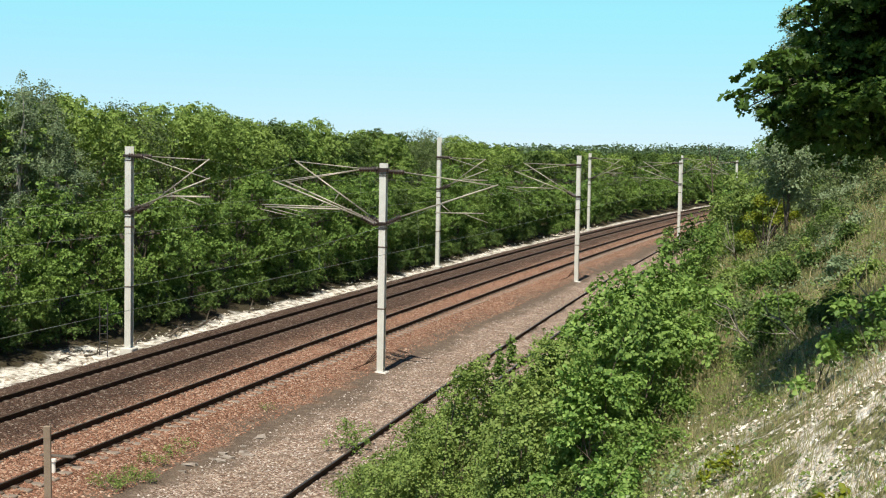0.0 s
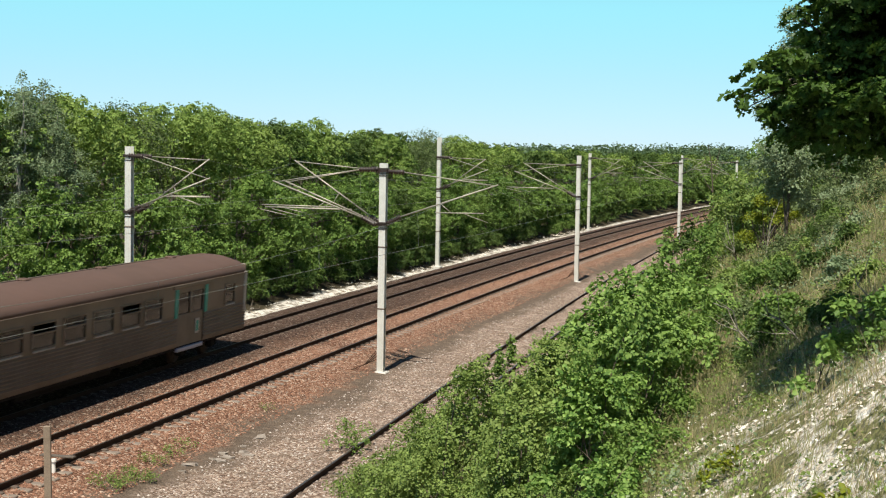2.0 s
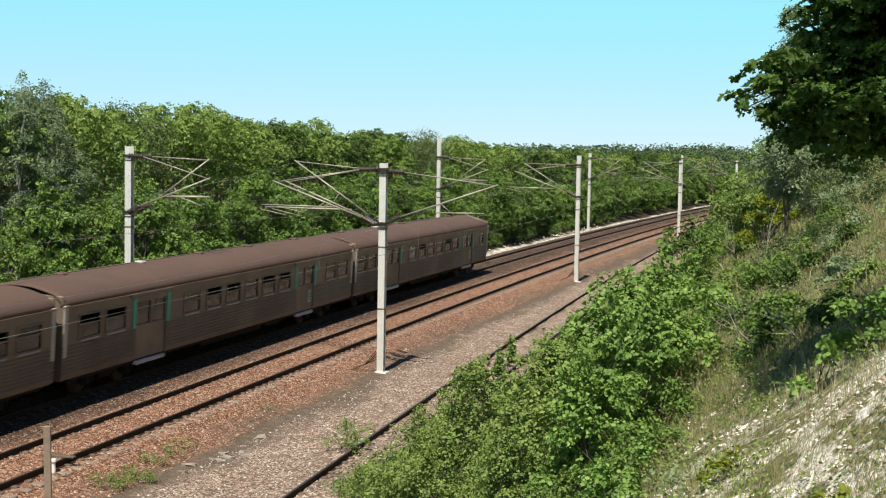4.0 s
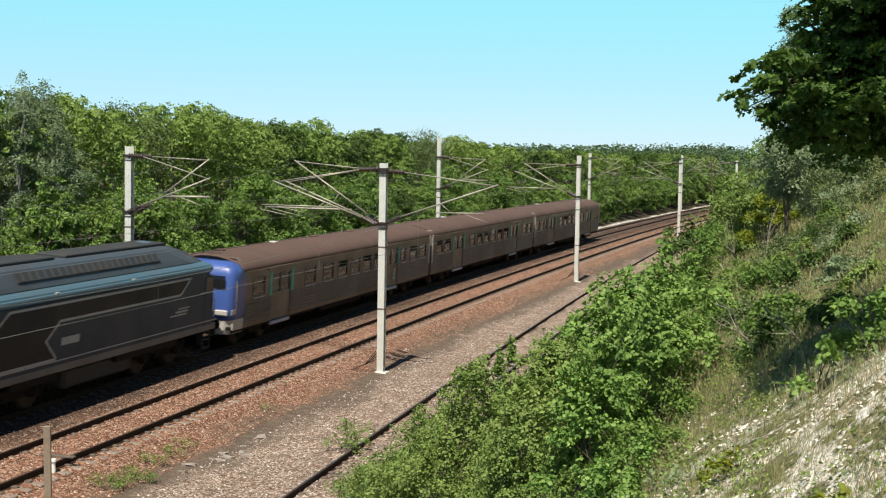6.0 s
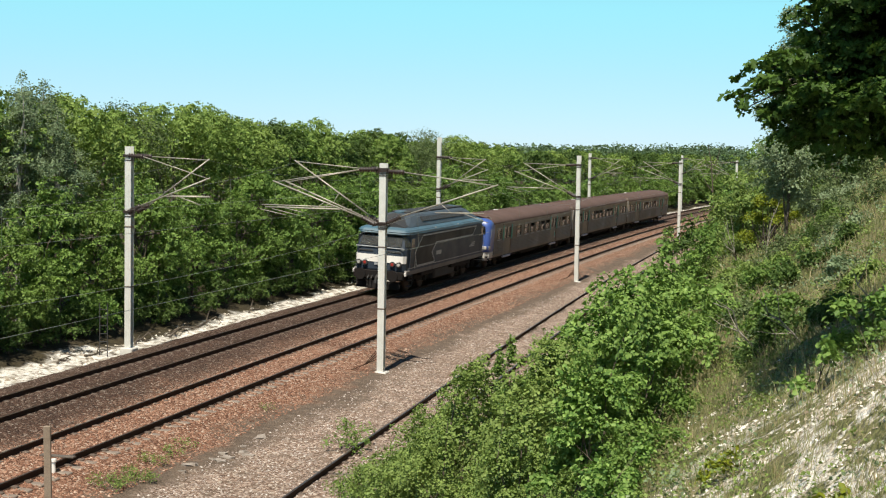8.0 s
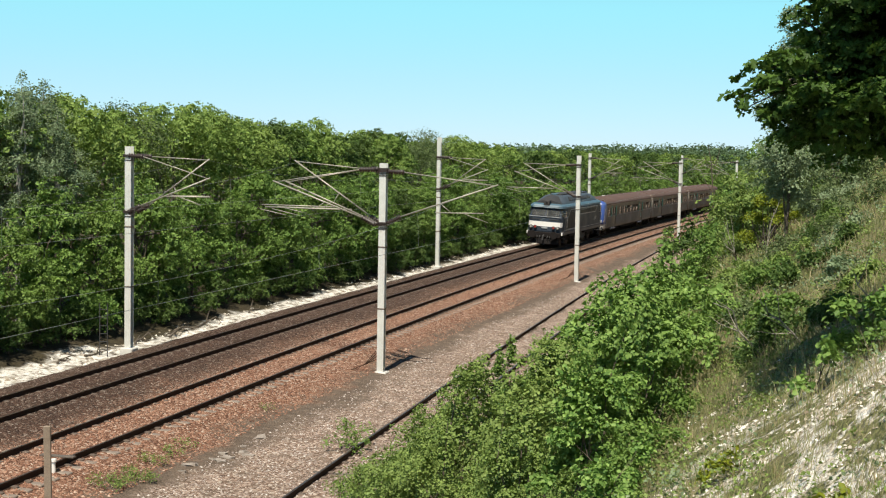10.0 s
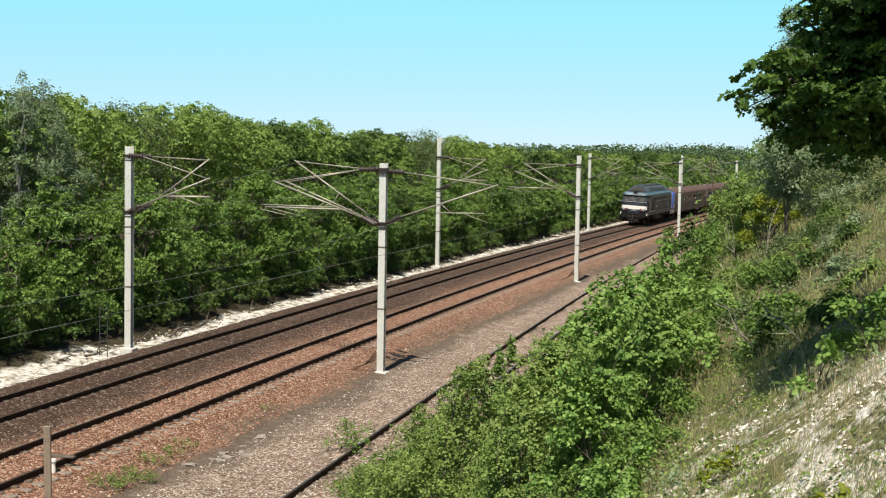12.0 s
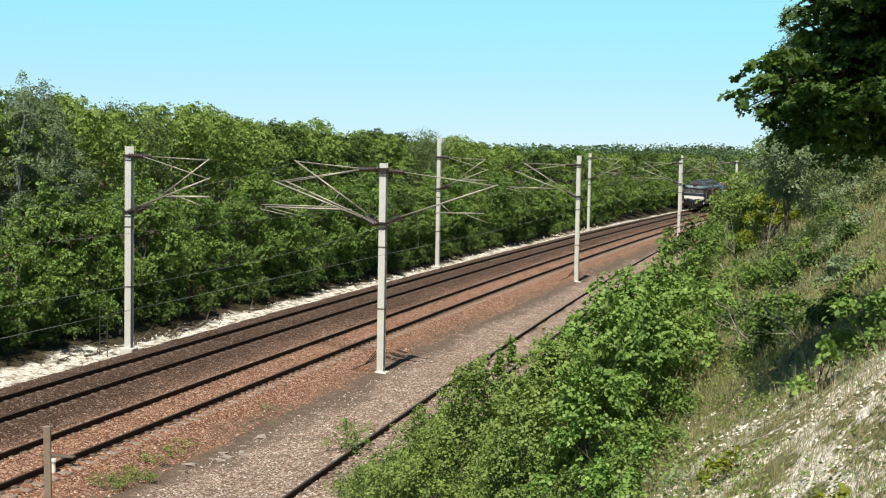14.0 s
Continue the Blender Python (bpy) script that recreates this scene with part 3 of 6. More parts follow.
def build_wood():
    """The wood along the far side of the railway."""
    group = "trees of the wood"
    front = [make_tree("tree", "dense green hornbeam with leaves down to the chalk bank", "tree", 5.8, 5.2, 11000, 0.136, RNG, LEAF, clumps=46, group=group, low=0.0, clump=0.19),
             make_tree("tree", "bushy mid-green tree at the wood's edge", "tree", 6.4, 5.4, 11000, 0.140, RNG, LEAF, clumps=50, group=group, low=0.0, clump=0.19),
             make_tree("tree", "dark green leafy tree at the wood's edge", "tree", 6.2, 5.0, 10500, 0.134, RNG, LEAF_OLD, clumps=44, group=group, low=0.0, clump=0.19)]
    back = [make_tree("tree", "tall leafy green tree in the wood", "tree", 9.0, 5.8, 6000, 0.155, RNG, LEAF_TOP, clumps=40, group=group, low=0.45, clump=0.18),
            make_tree("tree", "tall dark green tree in the wood", "tree", 9.0, 5.4, 6000, 0.155, RNG, LEAF_OLD, clumps=38, group=group, low=0.45, clump=0.18),
            make_tree("tree", "grey-green willow in the wood", "tree", 9.0, 5.0, 9000, 0.115, RNG, LEAF_GREY, clumps=36, group=group, low=0.25, airy=0.4)]
    deep = [make_tree("tree", "tall leafy green tree deep in the wood", "tree", 9.0, 5.8, 2600, 0.24, RNG, LEAF_TOP, clumps=40, group=group, low=0.5, clump=0.18),
            make_tree("tree", "tall dark green tree deep in the wood", "tree", 9.0, 5.4, 2600, 0.24, RNG, LEAF_OLD, clumps=38, group=group, low=0.5, clump=0.18)]
    far_front = [make_tree("tree", "dense green hornbeam further along the wood's edge", "tree", 5.8, 5.2, 4000, 0.23, RNG, LEAF, clumps=48, group=group, low=0.0, clump=0.18),
                 make_tree("tree", "dark green tree further along the wood's edge", "tree", 6.0, 5.0, 4000, 0.23, RNG, LEAF_OLD, clumps=46, group=group, low=0.0, clump=0.18)]
    # the second kind has the shade under the wood's edge in its leaf colour
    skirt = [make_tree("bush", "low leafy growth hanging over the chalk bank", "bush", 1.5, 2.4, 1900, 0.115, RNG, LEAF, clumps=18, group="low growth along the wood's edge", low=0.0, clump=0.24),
             make_tree("bush", "low growth with the wood's shade put into its dark leaf colour", "bush", 1.4, 2.2, 1900, 0.110, RNG, LEAF_OLD, clumps=18, group="low growth along the wood's edge", low=0.0, clump=0.24)]
    used = set()

    def place(tree, s, lat, scale, tall=None):
        p = T(s, lat)
        stand(tree, p.x, p.y, scale, first=tree.name not in used, tall=tall)
        used.add(tree.name)

    def canopy(s):
        """How high the wood stands: lower where it runs on into the distance."""
        return 1.0 - 0.05 * smooth_step(35, 65, s) - 0.14 * smooth_step(65, 140, s)

    s = 2.0
    while s < 300:
        tree = front[random.choice((0, 0, 1, 1, 2))] if s < 85 else far_front[random.choice((0, 0, 1))]
        place(tree, s, -6.9 + random.uniform(-0.5, 0.4) + 0.75 * smooth_step(22, 50, s), random.uniform(0.8, 1.05))
        s += random.uniform(2.5, 3.5) * (1 + s / 300)
    s = 7.0
    while s < 130:
        # mostly the darkened kind, for the shade at the foot of the trees
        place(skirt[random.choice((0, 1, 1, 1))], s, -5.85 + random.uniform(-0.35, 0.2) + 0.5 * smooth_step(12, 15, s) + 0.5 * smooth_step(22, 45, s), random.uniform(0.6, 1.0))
        s += random.uniform(1.5, 2.6) * (1 + s / 200)
    s = 8.0
    while s < 230:
        k = random.uniform(0.94, 1.03) * canopy(s)
        place(back[random.choice((0, 0, 0, 1, 1, 2))] if s < 95 else deep[random.choice((0, 0, 1))], s, -10.5 + random.uniform(-0.8, 0.8), k, k)
        s += random.uniform(2.6, 3.6) * (1 + s / 260)
    s = 14.0
    while s < 270:
        k = random.uniform(0.95, 1.03) * canopy(s)
        place((back if s < 50 else deep)[random.choice((0, 0, 1))], s, -15.0 + random.uniform(-1.5, 1.5), k, k)
        s += random.uniform(3.2, 4.6) * (1 + s / 260)
    s = 22.0
    while s < 330:
        k = random.uniform(0.95, 1.04) * canopy(s)
        place(deep[random.choice((0, 0, 1))], s, -22 + random.uniform(-3, 3), k, k)
        s += random.uniform(6, 9)
    # unseen trees added on top of the near bank, to darken the train's reflections
    s = -70.0
    while s < 120:
        place(deep[random.choice((0, 0, 1))], s, 33 + random.uniform(-2, 3), random.uniform(0.9, 1.1))
        s += random.uniform(9, 13)
    tall = make_tree("tree", "slender pale birch rising above the wood", "tree", 10.0, 3.4, 11000, 0.085, RNG, LEAF_SILVER, BIRCH, clumps=34, group=group, low=0.2, airy=0.2, clump=0.18, spire=9)
    for s, lat, k in ((15.9, -9.0, 1.0), (17.9, -9.2, 0.99), (14.6, -8.6, 0.93), (16.6, -8.0, 0.86)):
        p = T(s, lat)
        stand(tall, p.x, p.y, k, first=s == 15.9)


build_wood()


def far_woods():
    """Woods on the distant hills and further along the line: one canopy of clumps."""
    rng = np.random.default_rng(11)
    cs = []
    for s0, s1, l0, l1, n, r0, r1 in ((190, 420, -75, -5, 420, 1.6, 3.0), (170, 420, 14, 60, 260, 1.4, 2.8), (420, 900, -260, 160, 900, 3.0, 6.0), (900, 2300, -500, 620, 1500, 6, 13)):
        for _ in range(n):
            s, l = rng.uniform(s0, s1), rng.uniform(l0, l1)
            if -6 < l < 12 and s < 420:
                continue
            r = rng.uniform(r0, r1)
            p = T(s, l, level(s, l) + rng.uniform(3.5, 8.0) - r * 0.6 + (1.5 if l > 14 and s < 420 else 0) + 12 * smooth_step(900, 1900, s))
            cs.append((p.x, p.y, p.z, r, 0.7))
    b = np.array(cs)
    near = b[:, 3] < 3.05
    out_v, out_f, off = [], [], 0
    for sel, count, size in ((near, 48000, 0.62), (~near, 42000, 2.3)):
        c, nrm = crown_leaves(b[sel], count, rng, 0.8, 0.1)
        v, f = leaf_mesh(c, nrm, size, rng)
        out_v.append(v)
        out_f.append(f + off)
        off += len(v)
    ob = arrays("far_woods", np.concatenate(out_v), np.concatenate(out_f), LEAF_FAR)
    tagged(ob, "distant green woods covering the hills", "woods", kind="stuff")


# a slight haze of distance is mixed into these paler, bluer leaf colours
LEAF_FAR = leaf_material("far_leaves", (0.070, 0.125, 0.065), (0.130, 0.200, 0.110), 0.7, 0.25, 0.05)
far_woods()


# ---- train ----
STAINLESS = paint("dirty_stainless_steel", (0.20, 0.158, 0.12), 0.5, 0.35, 0.55, 1.2, (0.12, 0.085, 0.06))
SMOOTH_STEEL = paint("dull_steel_sheet", (0.215, 0.172, 0.135), 0.5, 0.3, 0.5, 1.5, (0.14, 0.10, 0.075))
COACH_ROOF = paint("sooty_brown_roof", (0.112, 0.064, 0.050), 0.75, 0.0, 0.6, 0.9, (0.065, 0.045, 0.038))
DARK = paint("underframe_black", (0.012, 0.010, 0.010), 0.85, 0.0, 0.35, 5, (0.035, 0.025, 0.02))
DOOR = paint("brown_grey_door", (0.20, 0.165, 0.13), 0.5, 0.2, 0.4, 3)
TEAL = paint("teal_paint", (0.035, 0.34, 0.27), 0.45)
PALE = paint("pale_grey_paint", (0.50, 0.48, 0.45), 0.5, 0.1, 0.3, 4)
STEP_BLUE = paint("pale_blue_step", (0.48, 0.48, 0.58), 0.5, 0.2)
BLUE = paint("royal_blue_paint", (0.050, 0.105, 0.36), 0.35, 0.0, 0.12, 2)
LOCO_BLUE = paint("steel_blue_paint", (0.070, 0.145, 0.198), 0.40, 0.0, 0.55, 1.2, (0.10, 0.10, 0.10))
LOCO_GREY = paint("slate_grey_paint", (0.036, 0.050, 0.072), 0.46, 0.0, 0.12, 2, (0.045, 0.042, 0.042))
LOCO_BLACK = paint("black_panel_paint", (0.015, 0.017, 0.023), 0.5, 0.0, 0.12, 2)
LOCO_SOLE = paint("grey_sole_bar", (0.20, 0.19, 0.185), 0.7, 0.1, 0.5, 2)
LOCO_TOP = paint("sooty_blue_paint", (0.060, 0.080, 0.100), 0.5, 0.0, 0.75, 0.9, (0.05, 0.05, 0.052))
SOOT = paint("sooty_metal", (0.035, 0.038, 0.042), 0.75, 0.1, 0.5, 2)
WHITE = paint("white_paint", (0.86, 0.84, 0.81), 0.45, 0.0, 0.12, 3)
LINE_GREY = paint("silver_grey_line", (0.36, 0.38, 0.40), 0.45, 0.1, 0.2)
RED_LENS = paint("red_lens", (0.32, 0.035, 0.03), 0.2, 0.0, 0.05)
CLEAR_LENS = paint("clear_lens", (0.55, 0.53, 0.50), 0.12, 0.2, 0.05)
WHEEL = paint("wheel_steel", (0.06, 0.045, 0.038), 0.55, 0.5, 0.4)
for m in (LOCO_GREY, LOCO_BLACK, DARK):
    m.node_tree.nodes["Principled BSDF"].inputs["Specular IOR Level"].default_value = 0.22
SEAT = paint("green_seat_cloth", (0.03, 0.07, 0.06), 0.9)


def glass_material(name, low, high):
    n = Nodes(name, 0.08)
    n.b.inputs["Transmission Weight"].default_value = 0.82
    n.b.inputs["IOR"].default_value = 1.45
    k = n.noise(2.0, 4, 0.6, n.coord())
    return n.done(n.ramp(k, (0.3, (low, low * 1.06, low)), (0.7, (high, high, high * 0.94))), n.ramp(k, (0.3, 0.05), (0.7, 0.18)))


GLASS = glass_material("dusty_window_glass", 0.07, 0.13)
CAB_GLASS = glass_material("clear_cab_glass", 0.16, 0.30)
TRAIN, WHEELS = [], []


def wheelset(parent, y, r):
    """Two wheels on an axle, turning together."""
    bm = bmesh.new()
    tube(bm, [(-0.80, 0, 0), (0.80, 0, 0)], 0.085, 10)
    for x in (-1, 1):
        tube(bm, [(x * 0.68, 0, 0), (x * 0.69, 0, 0), (x * 0.72, 0, 0), (x * 0.73, 0, 0), (x * 0.81, 0, 0), (x * 0.82, 0, 0)], [r * 0.8, r + 0.028, r + 0.028, r, r - 0.006, r * 0.85], 28)
        for a in range(6):
            c, s = math.cos(a * math.pi / 3), math.sin(a * math.pi / 3)
            tube(bm, [(x * 0.812, c * r * 0.6, s * r * 0.6), (x * 0.832, c * r * 0.6, s * r * 0.6)], 0.05, 8)
    ob = part("wheelset", bm, WHEEL, parent, "worn steel wheels on an axle", True)
    ob.matrix_basis = pose(0, y, r)
    WHEELS.append((ob, y, r))
    return ob


def bogie(parent, y, r, base):
    """A bogie frame with springs and axle boxes, and its two wheelsets."""
    for d in (-base / 2, base / 2):
        wheelset(parent, y + d, r)
    bm = bmesh.new()
    for x in (-1.0, 1.0):
        box(bm, x, y, r + 0.16, 0.14, base + 1.2, 0.20, 0.03)
        box(bm, x, y, r + 0.02, 0.16, base * 0.42, 0.24, 0.03)
        for d in (-base / 2, base / 2):
            box(bm, x * 1.02, y + d, r, 0.20, 0.36, 0.34, 0.04)
            tube(bm, [(x * 1.04, y + d - 0.3, r - 0.1), (x * 1.04, y + d - 0.3, r + 0.3)], 0.075, 10)
            tube(bm, [(x * 1.04, y + d + 0.3, r - 0.1), (x * 1.04, y + d + 0.3, r + 0.3)], 0.075, 10)
    box(bm, 0, y, r + 0.14, 2.0, 0.5, 0.28, 0.04)
    return part("bogie", bm, DARK, parent, "dark oily bogie frame")


HALF = 1.42
Z_SILL, Z_WIN, Z_SPLIT, Z_TOP, Z_EAVE, Z_ROOF = 0.74, 1.84, 2.28, 2.58, 2.88, 3.43


def ribbed_profile(side):
    """The fluted lower side of a stainless coach, as a thin closed section."""
    out = [(side * (HALF - 0.03), Z_SILL), (side * HALF, Z_SILL + 0.05), (side * HALF, Z_SILL + 0.14)]
    z = Z_SILL + 0.14
    while z < Z_WIN - 0.14:
        out += [(side * (HALF + 0.034), z + 0.03), (side * (HALF + 0.034), z + 0.055), (side * HALF, z + 0.085), (side * HALF, z + 0.11)]
        z += 0.11
    out += [(side * HALF, Z_WIN)]
    out += [(side * (HALF - 0.06), Z_WIN), (side * (HALF - 0.09), Z_SILL)]
    return out


def coach_roof(L, y0, y1):
    outer = [(HALF + 0.02, Z_EAVE), (HALF + 0.01, Z_EAVE + 0.10), (HALF - 0.07, Z_EAVE + 0.22), (HALF - 0.28, Z_EAVE + 0.37), (HALF - 0.68, Z_ROOF - 0.08), (0.35, Z_ROOF - 0.01), (0, Z_ROOF)]
    outer = outer + [(-x, z) for x, z in outer[-2::-1]]
    inner = [(x * 0.95, z - 0.05) for x, z in outer][::-1]
    bm = bmesh.new()
    rows = []
    for y, k in ((y0, 0.93), (y0 + 0.14, 0.985), (y0 + 0.4, 1.0), (y1 - 0.4, 1.0), (y1 - 0.14, 0.985), (y1, 0.93)):
        rows.append([bm.verts.new((x * (0.5 + 0.5 * k), y, Z_EAVE + (z - Z_EAVE) * k)) for x, z in outer + inner])
    n = len(rows[0])
    for a, b in zip(rows, rows[1:]):
        for j in range(n):
            bm.faces.new((a[j], b[j], b[(j + 1) % n], a[(j + 1) % n]))
    h = len(outer)
    for r in (rows[0], rows[-1]):
        for j in range(h - 1):
            bm.faces.new((r[j], r[j + 1], r[n - 2 - j], r[n - 1 - j]))
    bmesh.ops.recalc_face_normals(bm, faces=bm.faces)
    return bm


def add_window(parent, side, y, w, is_open):
    """A coach window: frame, a lower pane, a hinged top light, and a pale sill under it."""
    x = side * HALF
    bm = bmesh.new()
    for yy in (y - w / 2, y + w / 2):
        box(bm, x, yy, (Z_WIN + Z_TOP) / 2, 0.07, 0.045, Z_TOP - Z_WIN)
    for z in (Z_WIN + 0.02, Z_TOP - 0.02, Z_SPLIT):
        box(bm, x, y, z, 0.07, w - 0.04, 0.04)
    win = part("window", bm, SMOOTH_STEEL, parent)
    part("pane", box(bmesh.new(), x - side * 0.015, y, (Z_WIN + Z_SPLIT) / 2, 0.008, w - 0.04, Z_SPLIT - Z_WIN - 0.04), GLASS, win)
    if is_open:
        part("top_light", box(bmesh.new(), x - side * 0.03, y, Z_SPLIT - 0.12, 0.008, w - 0.05, 0.26), GLASS, win, "top light slid down open")
    else:
        part("top_light", box(bmesh.new(), x - side * 0.015, y, (Z_TOP + Z_SPLIT) / 2, 0.008, w - 0.04, Z_TOP - Z_SPLIT - 0.04), GLASS, win)
    part("sill", box(bmesh.new(), x + side * 0.03, y, Z_WIN - 0.035, 0.06, w * 0.86, 0.045, 0.01), PALE, win, "pale window sill")


def add_door(parent, side, y, w, sticker):
    """A double folding door with a glazed upper half, teal edges and a step below."""
    x = side * (HALF - 0.03)
    z0, z1 = Z_SILL + 0.02, Z_TOP + 0.16
    door = part("door", box(bmesh.new(), x - side * 0.02, y, (z0 + Z_WIN) / 2, 0.05, w, Z_WIN - z0, 0.01), DOOR, parent, "brown folding door")
    bm = bmesh.new()
    for k in (-0.5, -0.02, 0.02, 0.5):
        box(bm, x, y + k * (w - 0.06), (Z_WIN + z1) / 2, 0.05, 0.06, z1 - Z_WIN)
    box(bm, x, y, z1 - 0.03, 0.05, w, 0.08)
    part("door_frame", bm, SMOOTH_STEEL, door)
    for k in (-0.25, 0.25):
        part("pane", box(bmesh.new(), x - side * 0.02, y + k * w, (Z_WIN + z1) / 2, 0.008, w / 2 - 0.06, z1 - Z_WIN - 0.04), GLASS, door)
    for k in (-1, 1):
        part("grab_panel", box(bmesh.new(), side * (HALF + 0.012), y + k * (w / 2 + 0.13), (Z_WIN + z1) / 2 - 0.06, 0.035, 0.25, z1 - Z_WIN + 0.06, 0.01), TEAL, door, "teal edge panel")
    part("step", box(bmesh.new(), side * (HALF - 0.02), y, Z_SILL - 0.09, 0.14, w * 0.96, 0.13, 0.02), STEP_BLUE, door, "pale blue step plate")
    part("rain_strip", box(bmesh.new(), side * (HALF + 0.03), y, z1 + 0.07, 0.05, w + 0.9, 0.14, 0.02), SMOOTH_STEEL, door)
    if sticker:
        bm = box(bmesh.new(), side * (HALF - 0.002), y + w * 0.27, 1.33, 0.012, 0.34, 0.52, 0.01)
        sign = part("notice", bm, PALE, door, "pale notice with a green field")
        part("notice_field", box(bmesh.new(), side * (HALF + 0.006), y + w * 0.27, 1.33, 0.008, 0.2, 0.36), TEAL, sign)


def build_coach(label, L, behind, doors, windows, opened, cab):
    """A stainless steel coach; places are metres behind its leading end."""
    car = thing("railway_coach", label, "railway coach", group="coaches of the train")
    y0, y1 = -L / 2 + (0.45 if cab else 0.22), L / 2 - 0.22
    at = lambda d: L / 2 - d
    lim = y0 + (1.25 if cab else 0)
    for side in (-1, 1):
        cuts = sorted([(at(d) - w / 2 - 0.02, at(d) + w / 2 + 0.02) for d, w in doors])
        a = lim
        for c, d in cuts + [(y1, y1)]:
            bm = extrude_profile(bmesh.new(), ribbed_profile(side), a, c)
            bmesh.ops.recalc_face_normals(bm, faces=bm.faces)
            part("side_panel", bm, STAINLESS, car, "fluted stainless side panel")
            a = d
        # piers between the openings of the window band
        holes = sorted(cuts + [(at(d) - w / 2, at(d) + w / 2) for d, w in windows])
        a = lim
        for c, d in holes + [(y1, y1)]:
            if c - a > 0.02:
                part("pier", box(bmesh.new(), side * (HALF - 0.02), (a + c) / 2, (Z_WIN + Z_TOP) / 2, 0.045, c - a, Z_TOP - Z_WIN), SMOOTH_STEEL, car)
            a = d
        bm = box(bmesh.new(), side * (HALF - 0.02), (lim + y1) / 2, (Z_TOP + Z_EAVE) / 2, 0.05, y1 - lim, Z_EAVE - Z_TOP)
        box(bm, side * (HALF + 0.02), (lim + y1) / 2, Z_EAVE - 0.02, 0.06, y1 - lim, 0.03)
        part("cornice", bm, SMOOTH_STEEL, car)
        for i, (d, w) in enumerate(windows):
            add_window(car, side, at(d), w, i in opened)
        for i, (d, w) in enumerate(doors):
            add_door(car, side, at(d), w, i == 0)
    part("roof", coach_roof(L, lim - (0.25 if cab else 0), y1), COACH_ROOF, car, "sooty brown roof", True)
    part("floor", box(bmesh.new(), 0, (y0 + y1) / 2, Z_SILL + 0.1, 2.7, y1 - y0 - 0.2, 0.12), DARK, car)
    for i in range(int(L / 1.9) - 4):
        y = at(5.2 + i * 1.9)
        if all(abs(y - at(d)) > w / 2 + 0.6 for d, w in doors):
            bm = bmesh.new()
            for x in (-0.88, 0.88):
                box(bm, x, y, 1.25, 0.95, 0.5, 0.14, 0.04)
                box(bm, x, y - 0.2, 1.65, 0.95, 0.14, 0.75, 0.04)
            part("seat_row", bm, SEAT, car)
    for y, s in ((y1 - 0.05, 1), (y0 + 0.05, -1)):
        if cab and s < 0:
            continue
        bm = box(bmesh.new(), 0, y, (Z_SILL + Z_EAVE + 0.3) / 2, 2 * HALF - 0.06, 0.09, Z_EAVE + 0.3 - Z_SILL, 0.03)
        end = part("end_wall", bm, SMOOTH_STEEL, car)
        part("gangway", box(bmesh.new(), 0, y + s * 0.13, 1.95, 1.1, 0.18, 2.2, 0.05), DARK, end, "black gangway bellows")
        for x in (-1, 1):
            part("corner_strip", box(bmesh.new(), x * (HALF + 0.012), y - s * 0.07, 2.16, 0.05, 0.22, 1.5, 0.015), PALE, end, "pale corner strip")
    for k in (0.12, 0.32, 0.5, 0.68, 0.88):
        part("roof_vent", box(bmesh.new(), -0.35, at(k * L), Z_ROOF + 0.01, 0.30, 0.36, 0.08, 0.03), PALE if k == 0.68 else COACH_ROOF, car)
    part("roof_cable", box(bmesh.new(), -0.75, 0, Z_ROOF - 0.07, 0.05, L - 3, 0.05, 0.01), SMOOTH_STEEL, car)
    bm = bmesh.new()
    box(bm, 0, 0, 0.62, 2.3, 5.5, 0.42, 0.05)
    box(bm, 0, 4.2, 0.60, 2.2, 1.6, 0.36, 0.05)
    part("equipment_box", bm, DARK, car)
    for x in (-1, 1):
        part("sole_bar", box(bmesh.new(), x * (HALF - 0.10), 0, Z_SILL - 0.02, 0.12, L - 1.4, 0.14, 0.02), DARK, car)
    for y in (at(3.6), at(L - 3.6)):
        bogie(car, y, 0.46, 2.5)
    if cab:
        build_cab(car, y0)
        part("bulkhead", box(bmesh.new(), 0, lim - 0.02, 2.03, 2.5, 0.08, 2.62, 0.2), SMOOTH_STEEL, car)
    for s, y in ((1, y1), (-1, y0)):
        for x in (-0.87, 0.87):
            bm = tube(bmesh.new(), [(x, y, 1.02), (x, y + s * 0.12, 1.02), (x, y + s * 0.12, 1.02), (x, y + s * 0.2, 1.02)], [0.09, 0.09, 0.2, 0.21], 14)
            part("buffer", bm, DARK, car)
    TRAIN.append((car, behind + L / 2))
    return car


def ring(bm, outline, z):
    return [bm.verts.new((x, y, z)) for x, y in outline]


def loft(bm, rings, caps=(True, True)):
    for a, b in zip(rings, rings[1:]):
        n = len(a)
        for j in range(n):
            bm.faces.new((a[j], a[(j + 1) % n], b[(j + 1) % n], b[j]))
    if caps[0]:
        bm.faces.new(rings[0][::-1])
    if caps[1]:
        bm.faces.new(rings[-1])
    bmesh.ops.recalc_face_normals(bm, faces=bm.faces)
    return bm


